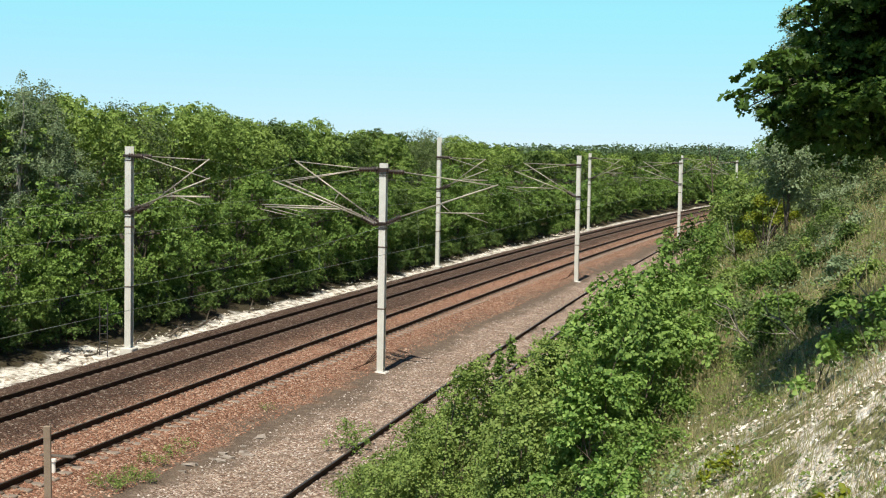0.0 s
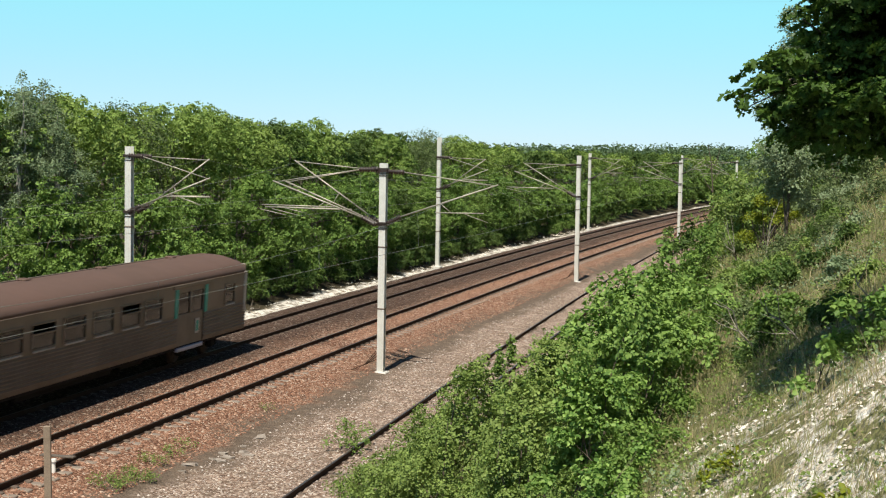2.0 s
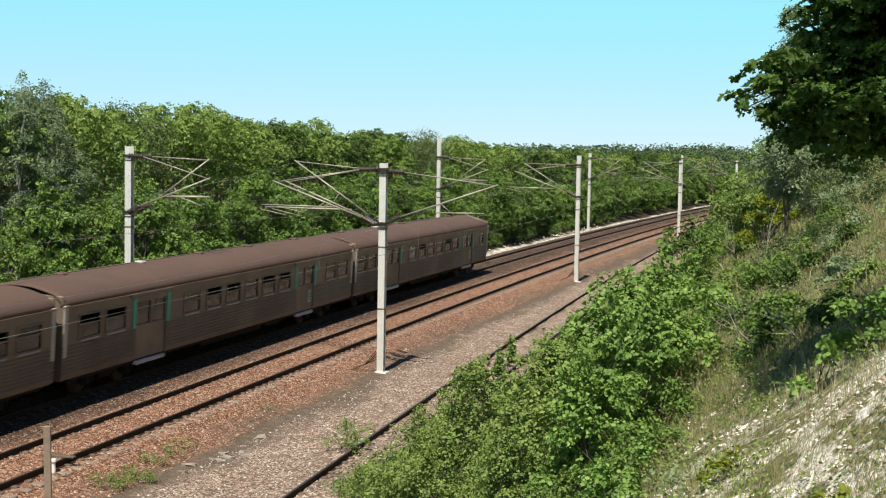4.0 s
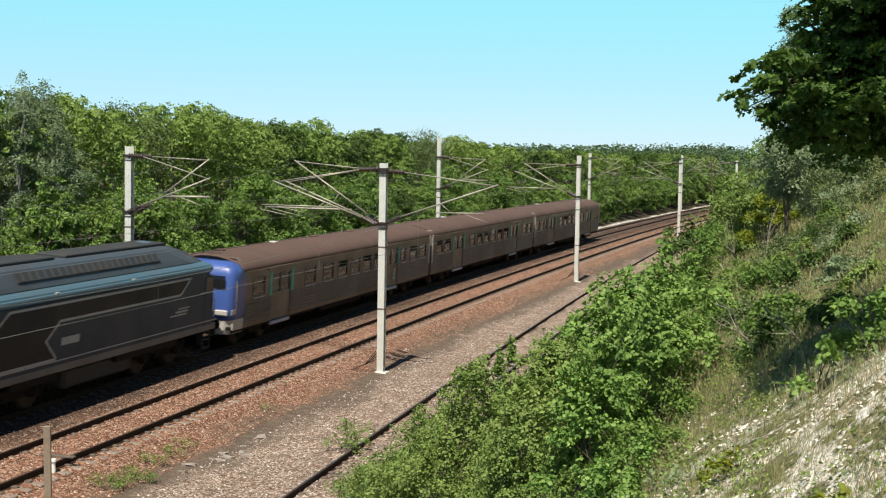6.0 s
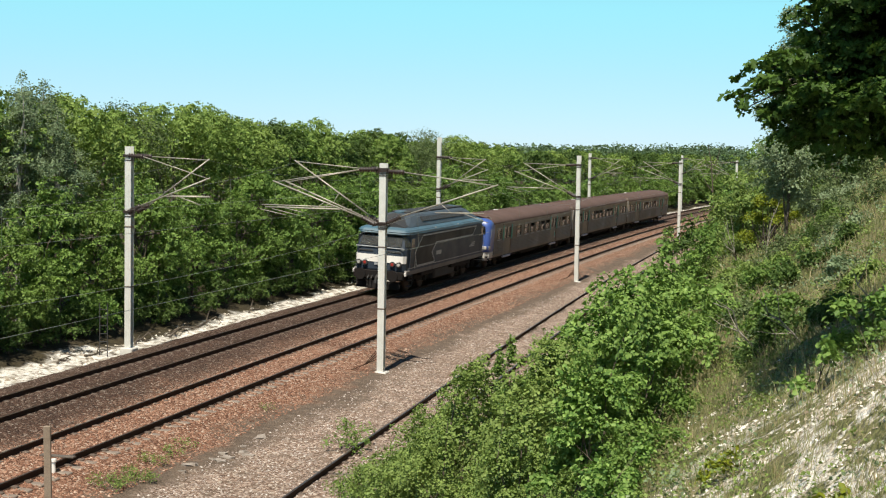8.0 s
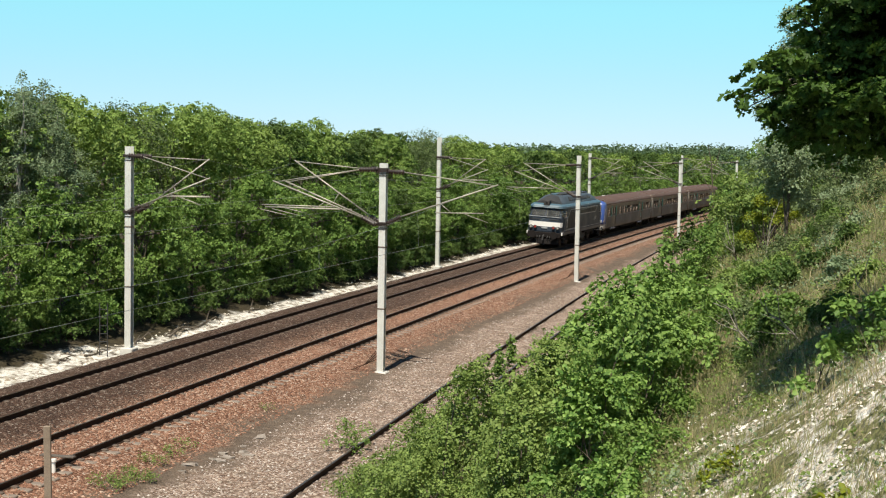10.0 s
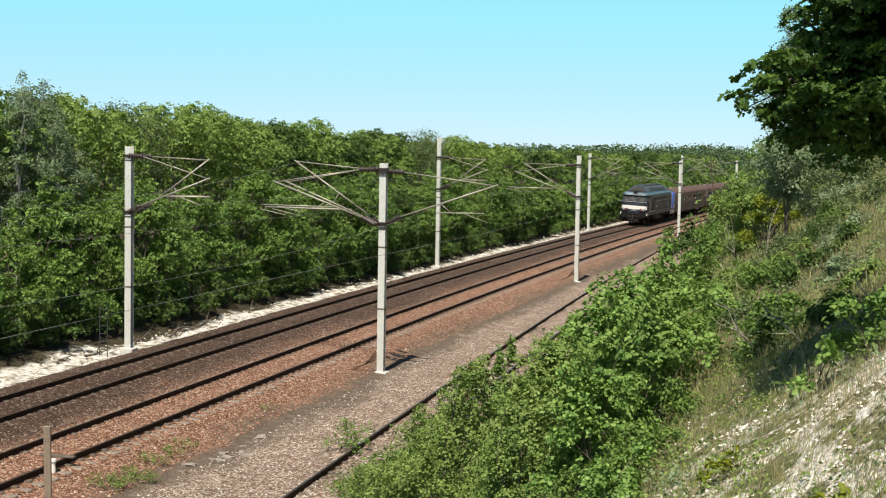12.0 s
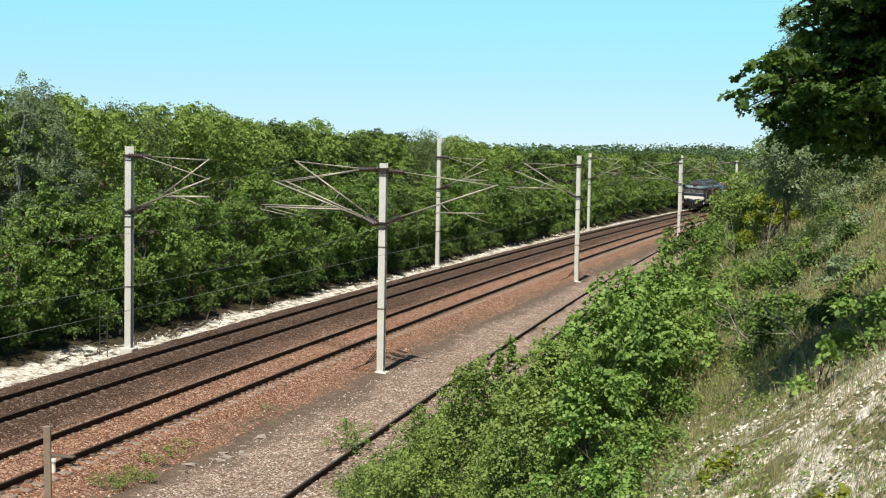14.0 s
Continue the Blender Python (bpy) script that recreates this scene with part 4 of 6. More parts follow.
def build_cab(car, y0):
    """The blue driving end of the last coach."""
    bm = bmesh.new()
    rings = []
    for z, back, w in ((1.15, 0.02, 1.40), (1.4, 0.0, 1.43), (2.0, 0.02, 1.43), (2.75, 0.10, 1.43), (2.98, 0.16, 1.39), (3.14, 0.28, 1.24), (3.24, 0.50, 0.95)):
        f = y0 + back
        rings.append(ring(bm, [(-w, y0 + 1.28), (-w, f + 0.22), (-w + 0.12, f + 0.05), (-w + 0.3, f), (w - 0.3, f), (w - 0.12, f + 0.05), (w, f + 0.22), (w, y0 + 1.28)], z))
    loft(bm, rings)
    cab = part("cab", bm, BLUE, car, "royal blue driving cab", True)
    for x in (-0.62, 0.62):
        part("windscreen", box(bmesh.new(), 0, 0, 0, 1.05, 0.02, 0.72, 0.008, Matrix.Translation((x, y0 + 0.03, 2.42)) @ pose(0, 0, 0, 9, 0, 0)), GLASS, cab)
    for x in (-1, 1):
        part("lamp_housing", box(bmesh.new(), x * 1.05, y0 - 0.01, 1.42, 0.5, 0.10, 0.2, 0.03), PALE, cab, "pale lamp housing")
        part("side_strip", box(bmesh.new(), x * 1.435, y0 + 0.42, 2.05, 0.02, 0.07, 1.1), PALE, cab)
        part("lamp_surround", box(bmesh.new(), x * 1.43, y0 + 0.25, 1.45, 0.03, 0.4, 0.2, 0.01), PALE, cab)
    lower = []
    bm = bmesh.new()
    for z, w in ((0.62, 1.34), (0.8, 1.40), (1.15, 1.41)):
        lower.append(ring(bm, [(-w, y0 + 1.28), (-w, y0 + 0.3), (-w + 0.25, y0 + 0.05), (w - 0.25, y0 + 0.05), (w, y0 + 0.3), (w, y0 + 1.28)], z))
    loft(bm, lower)
    part("skirt", bm, PALE, cab, "pale grey skirt")


L1, L2, L3 = 25.54, 25.94, 26.9
WIDE = 1.28
build_coach("fluted stainless steel coach with brown roof and teal doors", L1, 0.0, [(5.0, 2.1), (19.55, 2.2)],
            [(1.75, 0.9), (7.9, WIDE), (9.45, WIDE), (11.2, WIDE), (12.9, WIDE), (14.6, WIDE), (16.3, WIDE), (21.8, 0.8), (22.95, WIDE), (24.4, WIDE)], {2, 5}, False)
build_coach("middle stainless coach with some top windows open", L2, L1, [(6.2, 2.0), (20.2, 2.1)],
            [(1.55, WIDE), (3.1, WIDE), (8.6, WIDE), (10.3, WIDE), (12.0, WIDE), (13.7, WIDE), (15.4, WIDE), (17.2, WIDE), (22.6, WIDE), (24.2, WIDE)], {2, 3, 5, 6, 8, 9}, False)
build_coach("stainless driving coach with a blue cab end", L3, L1 + L2, [(7.0, 2.0), (21.6, 2.0)],
            [(1.6, WIDE), (3.3, WIDE), (5.1, 0.8), (9.2, WIDE), (10.9, WIDE), (12.6, WIDE), (14.3, WIDE), (16.2, WIDE), (18.4, WIDE), (23.9, 1.2)], {1, 3, 4, 6}, True)


# ---- locomotive ----
def strip(bm, pts, side, w=0.05, x=1.452):
    """A painted line along points (y, z) on the side."""
    for (ya, za), (yb, zb) in zip(pts, pts[1:]):
        d = math.hypot(yb - ya, zb - za)
        m = Matrix.Translation((side * x, (ya + yb) / 2, (za + zb) / 2)) @ pose(0, 0, 0, math.degrees(math.atan2(zb - za, yb - ya)))
        box(bm, 0, 0, 0, 0.008, d + w * 0.6, w, 0, m)
    return bm


def side_panel(bm, pts, side, x):
    """A flat many-sided panel, a few millimetres thick, on the side."""
    a = [bm.verts.new((side * x, y, z)) for y, z in pts]
    b = [bm.verts.new((side * (x - 0.012), y, z)) for y, z in pts]
    bm.faces.new(a)
    n = len(a)
    for i in range(n):
        bm.faces.new((a[i], a[(i + 1) % n], b[(i + 1) % n], b[i]))
    bmesh.ops.recalc_face_normals(bm, faces=bm.faces)
    return bm


def plan(hl, w, taper=0.16, run=1.1):
    """The body's outline from above: cab ends drawn in and rounded."""
    q = [(w, hl - run), (w - taper * 0.55, hl - 0.34), (w - taper - 0.05, hl - 0.10), (w - taper - 0.25, hl - 0.01)]
    right = [(x, -y) for x, y in q[::-1]] + q
    return right + [(-x, y) for x, y in right[::-1]]


def build_locomotive(behind):
    loco = thing("diesel_locomotive", "slate grey diesel locomotive with blue roof and white nose band", "locomotive")
    HL = 8.25
    bm = bmesh.new()
    loft(bm, [ring(bm, plan(h, w), z) for z, h, w in ((1.18, HL - 0.10, 1.41), (1.28, HL - 0.02, 1.44), (2.08, HL, 1.44), (2.42, HL - 0.05, 1.44), (3.12, HL - 0.42, 1.44), (3.14, HL - 0.5, 1.40))])
    part("body", round_edges(bm, 0.05), LOCO_GREY, loco)
    bm = bmesh.new()
    loft(bm, [ring(bm, plan(h, w), z) for z, h, w in ((3.10, HL - 0.20, 1.45), (3.20, HL - 0.14, 1.475), (3.34, HL - 0.22, 1.43), (3.46, HL - 0.62, 1.24))])
    roof = part("roof", round_edges(bm, 0.05), LOCO_BLUE, loco, "steel blue roof edge and brows")
    bm = bmesh.new()
    loft(bm, [ring(bm, plan(h, w), z) for z, h, w in ((3.44, HL - 0.66, 1.20), (3.62, HL - 1.3, 1.10), (3.98, HL - 2.3, 0.86), (4.08, HL - 2.7, 0.62))])
    part("roof_top", round_edges(bm, 0.06), LOCO_TOP, loco, "grey-blue roof top stained with soot")
    for e in (-1, 1):
        # a dark domed hood behind each brow, with a lamp box at its foot
        bm = bmesh.new()
        rows = []
        for t, y in ((0.0, HL - 0.78), (0.35, HL - 1.1), (1.0, HL - 2.35)):
            rows.append([bm.verts.new((x * (1.05 - 0.02 * t), e * y, 3.40 + 0.12 * t + (0.34 + 0.24 * t) * math.cos(x * math.pi / 2.25))) for x in [-1 + i / 6 for i in range(13)]])
        for a, b in zip(rows, rows[1:]):
            for j in range(12):
                bm.faces.new((a[j], a[j + 1], b[j + 1], b[j]))
        for r in (rows[0], rows[-1]):
            bm.faces.new(r + [bm.verts.new((r[-1].co.x, r[-1].co.y, 3.3)), bm.verts.new((r[0].co.x, r[0].co.y, 3.3))])
        for j in (0, 12):
            low = [bm.verts.new((r[j].co.x, r[j].co.y, 3.3)) for r in rows]
            for k in range(2):
                bm.faces.new((rows[k][j], rows[k + 1][j], low[k + 1], low[k]))
        bmesh.ops.recalc_face_normals(bm, faces=bm.faces)
        part("hood", bm, SOOT, roof, "dark sooty domed hood")
        lamp = part("lamp_box", box(bmesh.new(), 0, e * (HL - 0.45), 3.52, 0.46, 0.62, 0.36, 0.04), SOOT, roof)
        part("headlamp", tube(bmesh.new(), [(0, e * (HL - 0.15), 3.50), (0, e * (HL - 0.125), 3.50)], [0.10, 0.085], 14), GLASS, lamp, "dark headlamp lens")
    for x in (-1, 1):
        bm = bmesh.new()
        box(bm, 0, 0, 0, 0.30, 8.6, 0.05, 0.01, Matrix.Translation((x * 1.0, -0.2, 3.815)) @ pose(0, 0, 0, 0, x * 58, 0))
        part("roof_grille", bm, SOOT, roof, "dark roof grille")
        for k in range(22):
            m = Matrix.Translation((x * 1.02, -4.2 + k * 0.39, 3.83)) @ pose(0, 0, 0, 0, x * 58, 0)
            part("grille_slat", box(bmesh.new(), 0, 0, 0, 0.26, 0.06, 0.05, 0, m), LOCO_TOP, roof)
        for k in (-3.0, 1.6):
            part("lifting_eye", box(bmesh.new(), x * 1.42, k, 3.31, 0.05, 0.16, 0.08, 0.01), PALE, roof)
    for y, l in ((2.3, 6.6), (-3.3, 3.4)):
        part("roof_hatch", box(bmesh.new(), 0, y, 4.12, 1.0, l, 0.12, 0.03), SOOT, roof, "black roof hatch")
    for y in (-5.35, -4.75, 5.0):
        part("roof_fan", tube(bmesh.new(), [(0.0, y, 4.05), (0.0, y, 4.17), (0.0, y, 4.2)], [0.26, 0.26, 0.2], 16), LOCO_BLUE, roof)
    # painted sides
    at = lambda p: 9.0 - p
    for side in (-1, 1):
        part("black_panel", side_panel(bmesh.new(), [(at(14.45), 3.02), (at(3.25), 3.02), (at(4.0), 2.52), (at(11.8), 2.52), (at(12.55), 2.02), (at(12.0), 1.46), (at(15.3), 1.46), (at(15.75), 2.17)], side, 1.447),
             LOCO_BLACK, loco, "black side panel")
        bm = strip(bmesh.new(), [(at(3.25), 3.02), (at(14.45), 3.02), (at(15.75), 2.17), (at(15.3), 1.46), (at(12.0), 1.46)], side, 0.07)
        part("painted_line", bm, LINE_GREY, loco, "silver grey line")
        bm = strip(bmesh.new(), [(at(3.25), 3.02), (at(4.0), 2.52), (at(11.8), 2.52), (at(12.55), 2.02), (at(12.0), 1.5)], side, 0.07)
        part("painted_line", bm, LINE_GREY, loco, "silver grey line")
        for p, q in ((16.75, 15.62), (1.25, 2.38)):
            part("painted_line", strip(bmesh.new(), [(at(p), 2.42), (at(q), 2.42)], side, 0.045), LINE_GREY, loco)
        part("painted_line", strip(bmesh.new(), [(at(0.95), 1.40), (at(16.9), 1.40)], side, 0.035), LINE_GREY, loco)
        bm = strip(bmesh.new(), [(at(4.7), 1.86), (at(3.5), 1.86)], side, 0.05)
        strip(bm, [(at(4.1), 2.06), (at(3.3), 2.06)], side, 0.05)
        strip(bm, [(at(4.3), 1.96), (at(3.4), 1.96)], side, 0.06)
        part("side_mark", bm, LINE_GREY, loco, "grey slanting bars")
        part("plate", box(bmesh.new(), side * 1.448, at(11.2), 1.92, 0.012, 1.0, 0.22), LINE_GREY, loco, "small grey plate")
        part("sole_bar", box(bmesh.new(), side * 1.36, 0, 1.17, 0.16, 2 * HL - 0.5, 0.24, 0.03), LOCO_SOLE, loco, "brownish grey sole bar")
        for p, w in ((13.0, 2.5), (6.2, 4.2)):
            part("battery_box", box(bmesh.new(), side * 1.32, at(p), 1.02, 0.2, w, 0.34, 0.03), DARK, loco)
        for p in (1.7, 16.2):
            d = part("cab_door", box(bmesh.new(), side * 1.437, at(p), 2.1, 0.03, 0.7, 1.7, 0.02), LOCO_GREY, loco)
            part("handrail", tube(bmesh.new(), [(side * 1.48, at(p) + 0.45, 1.35), (side * 1.48, at(p) + 0.45, 2.3)], 0.018, 6), PALE, d, "pale handrail")
            part("door_pane", box(bmesh.new(), side * 1.45, at(p), 2.68, 0.015, 0.5, 0.5, 0.0), GLASS, d)
            bm = bmesh.new()
            for z in (0.45, 0.75, 1.0):
                box(bm, side * 1.36, at(p), z, 0.2, 0.55, 0.04, 0.01)
            box(bm, side * 1.42, at(p) - 0.27, 0.75, 0.03, 0.03, 0.7)
            box(bm, side * 1.42, at(p) + 0.27, 0.75, 0.03, 0.03, 0.7)
            part("steps", bm, SOOT, loco)
        part("corner_mark", box(bmesh.new(), side * 1.40, -HL + 0.22, 1.12, 0.08, 0.26, 0.2, 0.02), WHITE, loco, "white corner block")
    # cab faces
    for e in (-1, 1):
        for x in (-0.58, 0.58):
            m = Matrix.Translation((x, e * (HL - 0.215), 2.77)) @ pose(0, 0, 0, e * 27.5, 0, 0)
            w = part("windscreen", box(bmesh.new(), 0, 0, 0, 1.06, 0.03, 0.62, 0.01, m), CAB_GLASS, loco, "dusty windscreen")
            part("wiper", box(bmesh.new(), x * 0.3, e * 0.03, -0.1, 0.5, 0.015, 0.02, 0, m @ pose(0, 0, 0, 0, 20, 0)), SOOT, w)
        for s in (-1, 1):
            m = Matrix.Translation((s * 1.30, e * (HL - 0.50), 2.78)) @ pose(0, 0, 0, 0, 0, -s * e * 68) @ pose(0, 0, 0, -14)
            part("quarter_light", box(bmesh.new(), 0, 0, 0, 0.42, 0.03, 0.58, 0.01, m), CAB_GLASS, loco)
        bm = bmesh.new()
        arc = sorted((x, abs(y)) for x, y in plan(HL, 1.44) if y * e > 0 and abs(y) > HL - 0.4)
        loft(bm, [[bm.verts.new((x * 1.008, (y + 0.015) * e, z)) for x, y in arc] + [bm.verts.new((x * 0.97, (y - 0.06) * e, z)) for x, y in arc[::-1]] for z in (1.66, 2.04)])
        part("nose_band", bm, WHITE, loco, "clean white nose band")
        part("ledge", box(bmesh.new(), 0, e * (HL - 0.02), 2.43, 2.62, 0.06, 0.045, 0.01), LINE_GREY, loco)
        for x in (-0.75, 0.75):
            part("nose_grille", box(bmesh.new(), x, e * HL, 2.23, 0.8, 0.03, 0.09, 0.01), SOOT, loco)
            for d, mat, lab in ((0.36, CLEAR_LENS, "clear tail lamp lens"), (0.02, RED_LENS, "red tail lamp lens")):
                s = 1 if x > 0 else -1
                lamp = part("lamp", tube(bmesh.new(), [(s * (0.72 + d), e * (HL - 0.05), 1.60), (s * (0.72 + d), e * (HL + 0.10), 1.60), (s * (0.72 + d), e * (HL + 0.11), 1.60)], [0.14, 0.14, 0.11], 16), SOOT, loco)
                part("lens", tube(bmesh.new(), [(s * (0.72 + d), e * (HL + 0.10), 1.60), (s * (0.72 + d), e * (HL + 0.125), 1.60)], [0.095, 0.07], 14), mat, lamp, lab)
        part("plate", box(bmesh.new(), 0, e * HL, 1.56, 0.5, 0.05, 0.12, 0.01), LINE_GREY, loco)
        beam = part("buffer_beam", box(bmesh.new(), 0, e * (HL - 0.02), 1.02, 2.66, 0.24, 0.42, 0.04), DARK, loco)
        for x in (-0.87, 0.87):
            bm = tube(bmesh.new(), [(x, e * HL, 1.02), (x, e * (HL + 0.33), 1.02), (x, e * (HL + 0.34), 1.02), (x, e * (HL + 0.40), 1.02)], [0.13, 0.13, 0.30, 0.29], 18)
            part("buffer", bm, DARK, beam, "dull black buffer")
        bm = tube(bmesh.new(), [(0, e * (HL + 0.05), 0.98), (0, e * (HL + 0.35), 0.9), (0, e * (HL + 0.42), 0.6)], [0.08, 0.06, 0.07], 8)
        part("coupling", bm, SOOT, beam)
        for x in (-0.5, -0.3, 0.32, 0.52):
            part("brake_hose", tube(bmesh.new(), [(x, e * (HL + 0.08), 0.95), (x, e * (HL + 0.24), 0.8), (x, e * (HL + 0.2), 0.45)], 0.03, 6), SOOT, beam)
        bm = bmesh.new()
        for x in (-1, 1):
            box(bm, 0, 0, 0, 1.22, 0.05, 0.42, 0.02, Matrix.Translation((x * 0.58, e * (HL + 0.02), 0.50)) @ pose(0, 0, 0, e * 14, 0, -x * e * 10))
        part("snowplough", bm, DARK, beam, "dull black snowplough")
        for x in (-0.78, 0.78):
            part("rail_guard", box(bmesh.new(), x, e * (HL - 0.12), 0.58, 0.2, 0.06, 0.44, 0.02), SOOT, beam)
    part("fuel_tank", box(bmesh.new(), 0, 0.0, 0.72, 2.5, 4.2, 0.62, 0.10), SOOT, loco)
    part("underframe", box(bmesh.new(), 0, 0, 1.05, 2.5, 2 * HL - 0.6, 0.16), DARK, loco)
    for y in (-4.55, 4.55):
        bogie(loco, y, 0.575, 2.45)
    TRAIN.append((loco, behind + 9.0))


build_locomotive(L1 + L2 + L3)


# ---- the near bank ----
def make_bush(name, label, x, y, height, width, leaves, size, rng, leaf=LEAF_BUSH, shape="round", clumps=18, depth=None, low=0.0, airy=0.3, clump=0.20, group="bushes on the bank", twigs=9, flat=0.85, sink=0.0, spikes=0):
    """A bush: stems from one foot, and leaves in clumps along them."""
    bush = thing(name, label, "bush", pose(x, y, ground_z(x, y) - sink), group)
    depth = depth or width
    lat = SL(x, y)[1]
    if height > 1.0 and lat > 13.2:
        height += 0.72 * min(1.0, (lat - 13.2) / 8.4) * (1 if lat < 22 else 0.6) * (1 if y > 14 else 0.5)
    leaves, size = int(leaves * 1.45), size * 0.80
    shape = "diamond" if y > 27 else shape
    blobs = []
    for i in range(clumps):
        a, e = rng.uniform(0, 2 * math.pi), math.sqrt(rng.random())
        bx, by = math.cos(a) * e * width * 0.42, math.sin(a) * e * depth * 0.42
        top = height * (1.0 - 0.55 * e ** 2) * rng.uniform(0.72, 1.0)
        bz = max(0.12, top * rng.uniform(low + 0.15, 0.95))
        r = width * clump * rng.uniform(0.55, 1.1)
        blobs.append((bx, by, min(bz, max(0.15, height - r * 0.7)), r, flat))
    for i in range(spikes):
        a, e = rng.uniform(0, 2 * math.pi), rng.random()
        for k in range(4):
            blobs.append((math.cos(a) * e * width * 0.4, math.sin(a) * e * depth * 0.4, height * (0.70 + 0.09 * k), width * clump * 0.5 * (1 - 0.17 * k), 1.3))
    blobs = [(bx, by, bz + ground_z(x + bx, y + by) - ground_z(x, y), r, f) for bx, by, bz, r, f in blobs]
    c, nrm = crown_leaves(blobs, leaves, rng, 0.6, 0.25 + airy * 0.3, size)
    c += rng.normal(size=c.shape) * 0.03 * (0.3 + airy)
    v, f = leaf_mesh(c, nrm, size, rng, shape)
    for i in rng.choice(len(blobs), min(twigs, len(blobs)), replace=False):
        end = Vector(blobs[i][:3]) + Vector((0, 0, blobs[i][3] * 0.5))
        foot = Vector((rng.normal() * 0.12, rng.normal() * 0.12, -0.15))
        mid = foot.lerp(end, 0.55) + Vector((rng.normal() * 0.1, rng.normal() * 0.1, 0.12))
        part("stem", tube(bmesh.new(), [foot, mid, end], [k * min(1.0, height * 0.6) * (0.5 if y < 19 else 1.0) for k in (0.026, 0.016, 0.005)], 5), BARK, bush)
    arrays("foliage", v, f, leaf, bush)
    return bush


def build_bushes():
    rng = np.random.default_rng(21)
    # the large hazel and its neighbours in the foreground
    make_bush("bush", "leafy hazel bush low on the bank", 1.6, 15.6, 1.15, 1.2, 4200, 0.062, rng, clumps=22, spikes=4)
    make_bush("bush", "leafy hazel bush low on the bank", 2.25, 17.2, 1.2, 1.2, 4200, 0.066, rng, clumps=22, spikes=4)
    make_bush("bush", "fine-leaved olive bush low on the bank", 1.0, 16.3, 1.2, 1.3, 5200, 0.050, rng, leaf=LEAF_OLIVE, clumps=22, spikes=3)
    make_bush("bush", "low hazel shoots on the bank", 1.55, 13.0, 0.6, 0.9, 1900, 0.05, rng, clumps=16, spikes=3)
    make_bush("bush", "low olive shoots on the bank", 0.95, 13.6, 0.7, 1.0, 2600, 0.045, rng, leaf=LEAF_OLIVE, clumps=16, spikes=3)
    make_bush("bush", "fine-leaved bush at the foot of the bank", 0.05, 20.8, 1.6, 1.9, 7000, 0.050, rng, leaf=LEAF_OLIVE, clumps=24, airy=0.6, spikes=4)
    make_bush("bush", "large fresh green hazel bush on the bank", 2.78, 20.5, 1.72, 2.60, 12000, 0.078, rng, clumps=44, spikes=6, depth=3.6)
    make_bush("bush", "broad fine-leaved olive bush on the bank", 1.28, 19.0, 1.63, 2.00, 11000, 0.056, rng, leaf=LEAF_OLIVE, clumps=34, spikes=5)
    make_bush("bush", "leafy green bush at the foot of the bank", 0.35, 24.5, 1.85, 3.10, 15000, 0.062, rng, leaf=LEAF_OLIVE, clumps=40, spikes=6)
    make_bush("bush", "low fine-leaved bush beside the siding", -0.75, 26.5, 1.85, 2.60, 9500, 0.058, rng, leaf=LEAF_OLIVE, clumps=20, airy=0.7, spikes=3)
    make_bush("bush", "low fine-leaved bush beside the siding", -1.60, 30.5, 1.30, 2.40, 4200, 0.070, rng, leaf=LEAF_OLIVE, clumps=14, airy=0.9, spikes=2)
    make_bush("bush", "green bush beyond the hazel", 2.32, 29.0, 1.81, 3.00, 9000, 0.078, rng, clumps=26, spikes=3)
    make_bush("bush", "upright green bush beside the siding", 1.97, 39.0, 2.41, 1.50, 2600, 0.11, rng, leaf=LEAF, clumps=18, spikes=4)
    make_bush("bush", "green bush on the bank", 4.42, 33.5, 1.00, 2.60, 7500, 0.085, rng, clumps=24, spikes=2)
    make_bush("bush", "bright green bush on the bank", 5.82, 38.0, 0.85, 2.20, 5500, 0.095, rng, clumps=20, spikes=3)
    make_bush("bush", "thin sprigs of green beside the siding", -2.50, 38.5, 0.80, 1.90, 420, 0.09, rng, leaf=LEAF, clumps=10, airy=1.2)
    # shrubs along the foot of the bank, further off
    make_bush("bush", "dark green shrub with upright shoots", 7.85, 47.5, 2.60, 2.00, 5200, 0.115, rng, leaf=LEAF_OLD, clumps=24, spikes=4)
    make_bush("bush", "dark green shrub on the bank", 7.70, 43.5, 2.20, 2.60, 3800, 0.11, rng, leaf=LEAF, clumps=20)
    make_bush("bush", "green shrub covered in leaves", 11.70, 56.0, 3.00, 3.00, 5200, 0.14, rng, leaf=LEAF_OLIVE, clumps=26, spikes=2)
    make_bush("bush", "wide green shrub on the bank", 14.00, 62.0, 3.60, 4.60, 5600, 0.16, rng, leaf=LEAF_GREY, clumps=30)
    make_bush("bush", "bright green shrub on the bank", 15.30, 72.0, 4.90, 6.00, 5600, 0.19, rng, leaf=LEAF_OLIVE, clumps=30)
    make_bush("bush", "green shrub on the bank", 19.20, 86.0, 6.00, 7.00, 5200, 0.22, rng, leaf=LEAF_BUSH, clumps=30)
    make_bush("bush", "green shrub on the bank", 16.90, 88.0, 4.80, 4.00, 3600, 0.2, rng, leaf=LEAF, clumps=22)
    make_bush("bush", "green shrub on the bank", 22.50, 110.0, 5.20, 6.00, 3600, 0.24, rng, leaf=LEAF_OLD, clumps=22)
    make_bush("bush", "grey-green shrub on the bank", 24.50, 104.0, 6.20, 8.50, 5200, 0.26, rng, leaf=LEAF_GREY, clumps=30)
    make_bush("bush", "yellow-green broom bush on the bank", 11.70, 51.5, 2.60, 1.90, 2600, 0.10, rng, leaf=LEAF_YELLOW, clumps=16, low=0.4, airy=0.6, twigs=14)
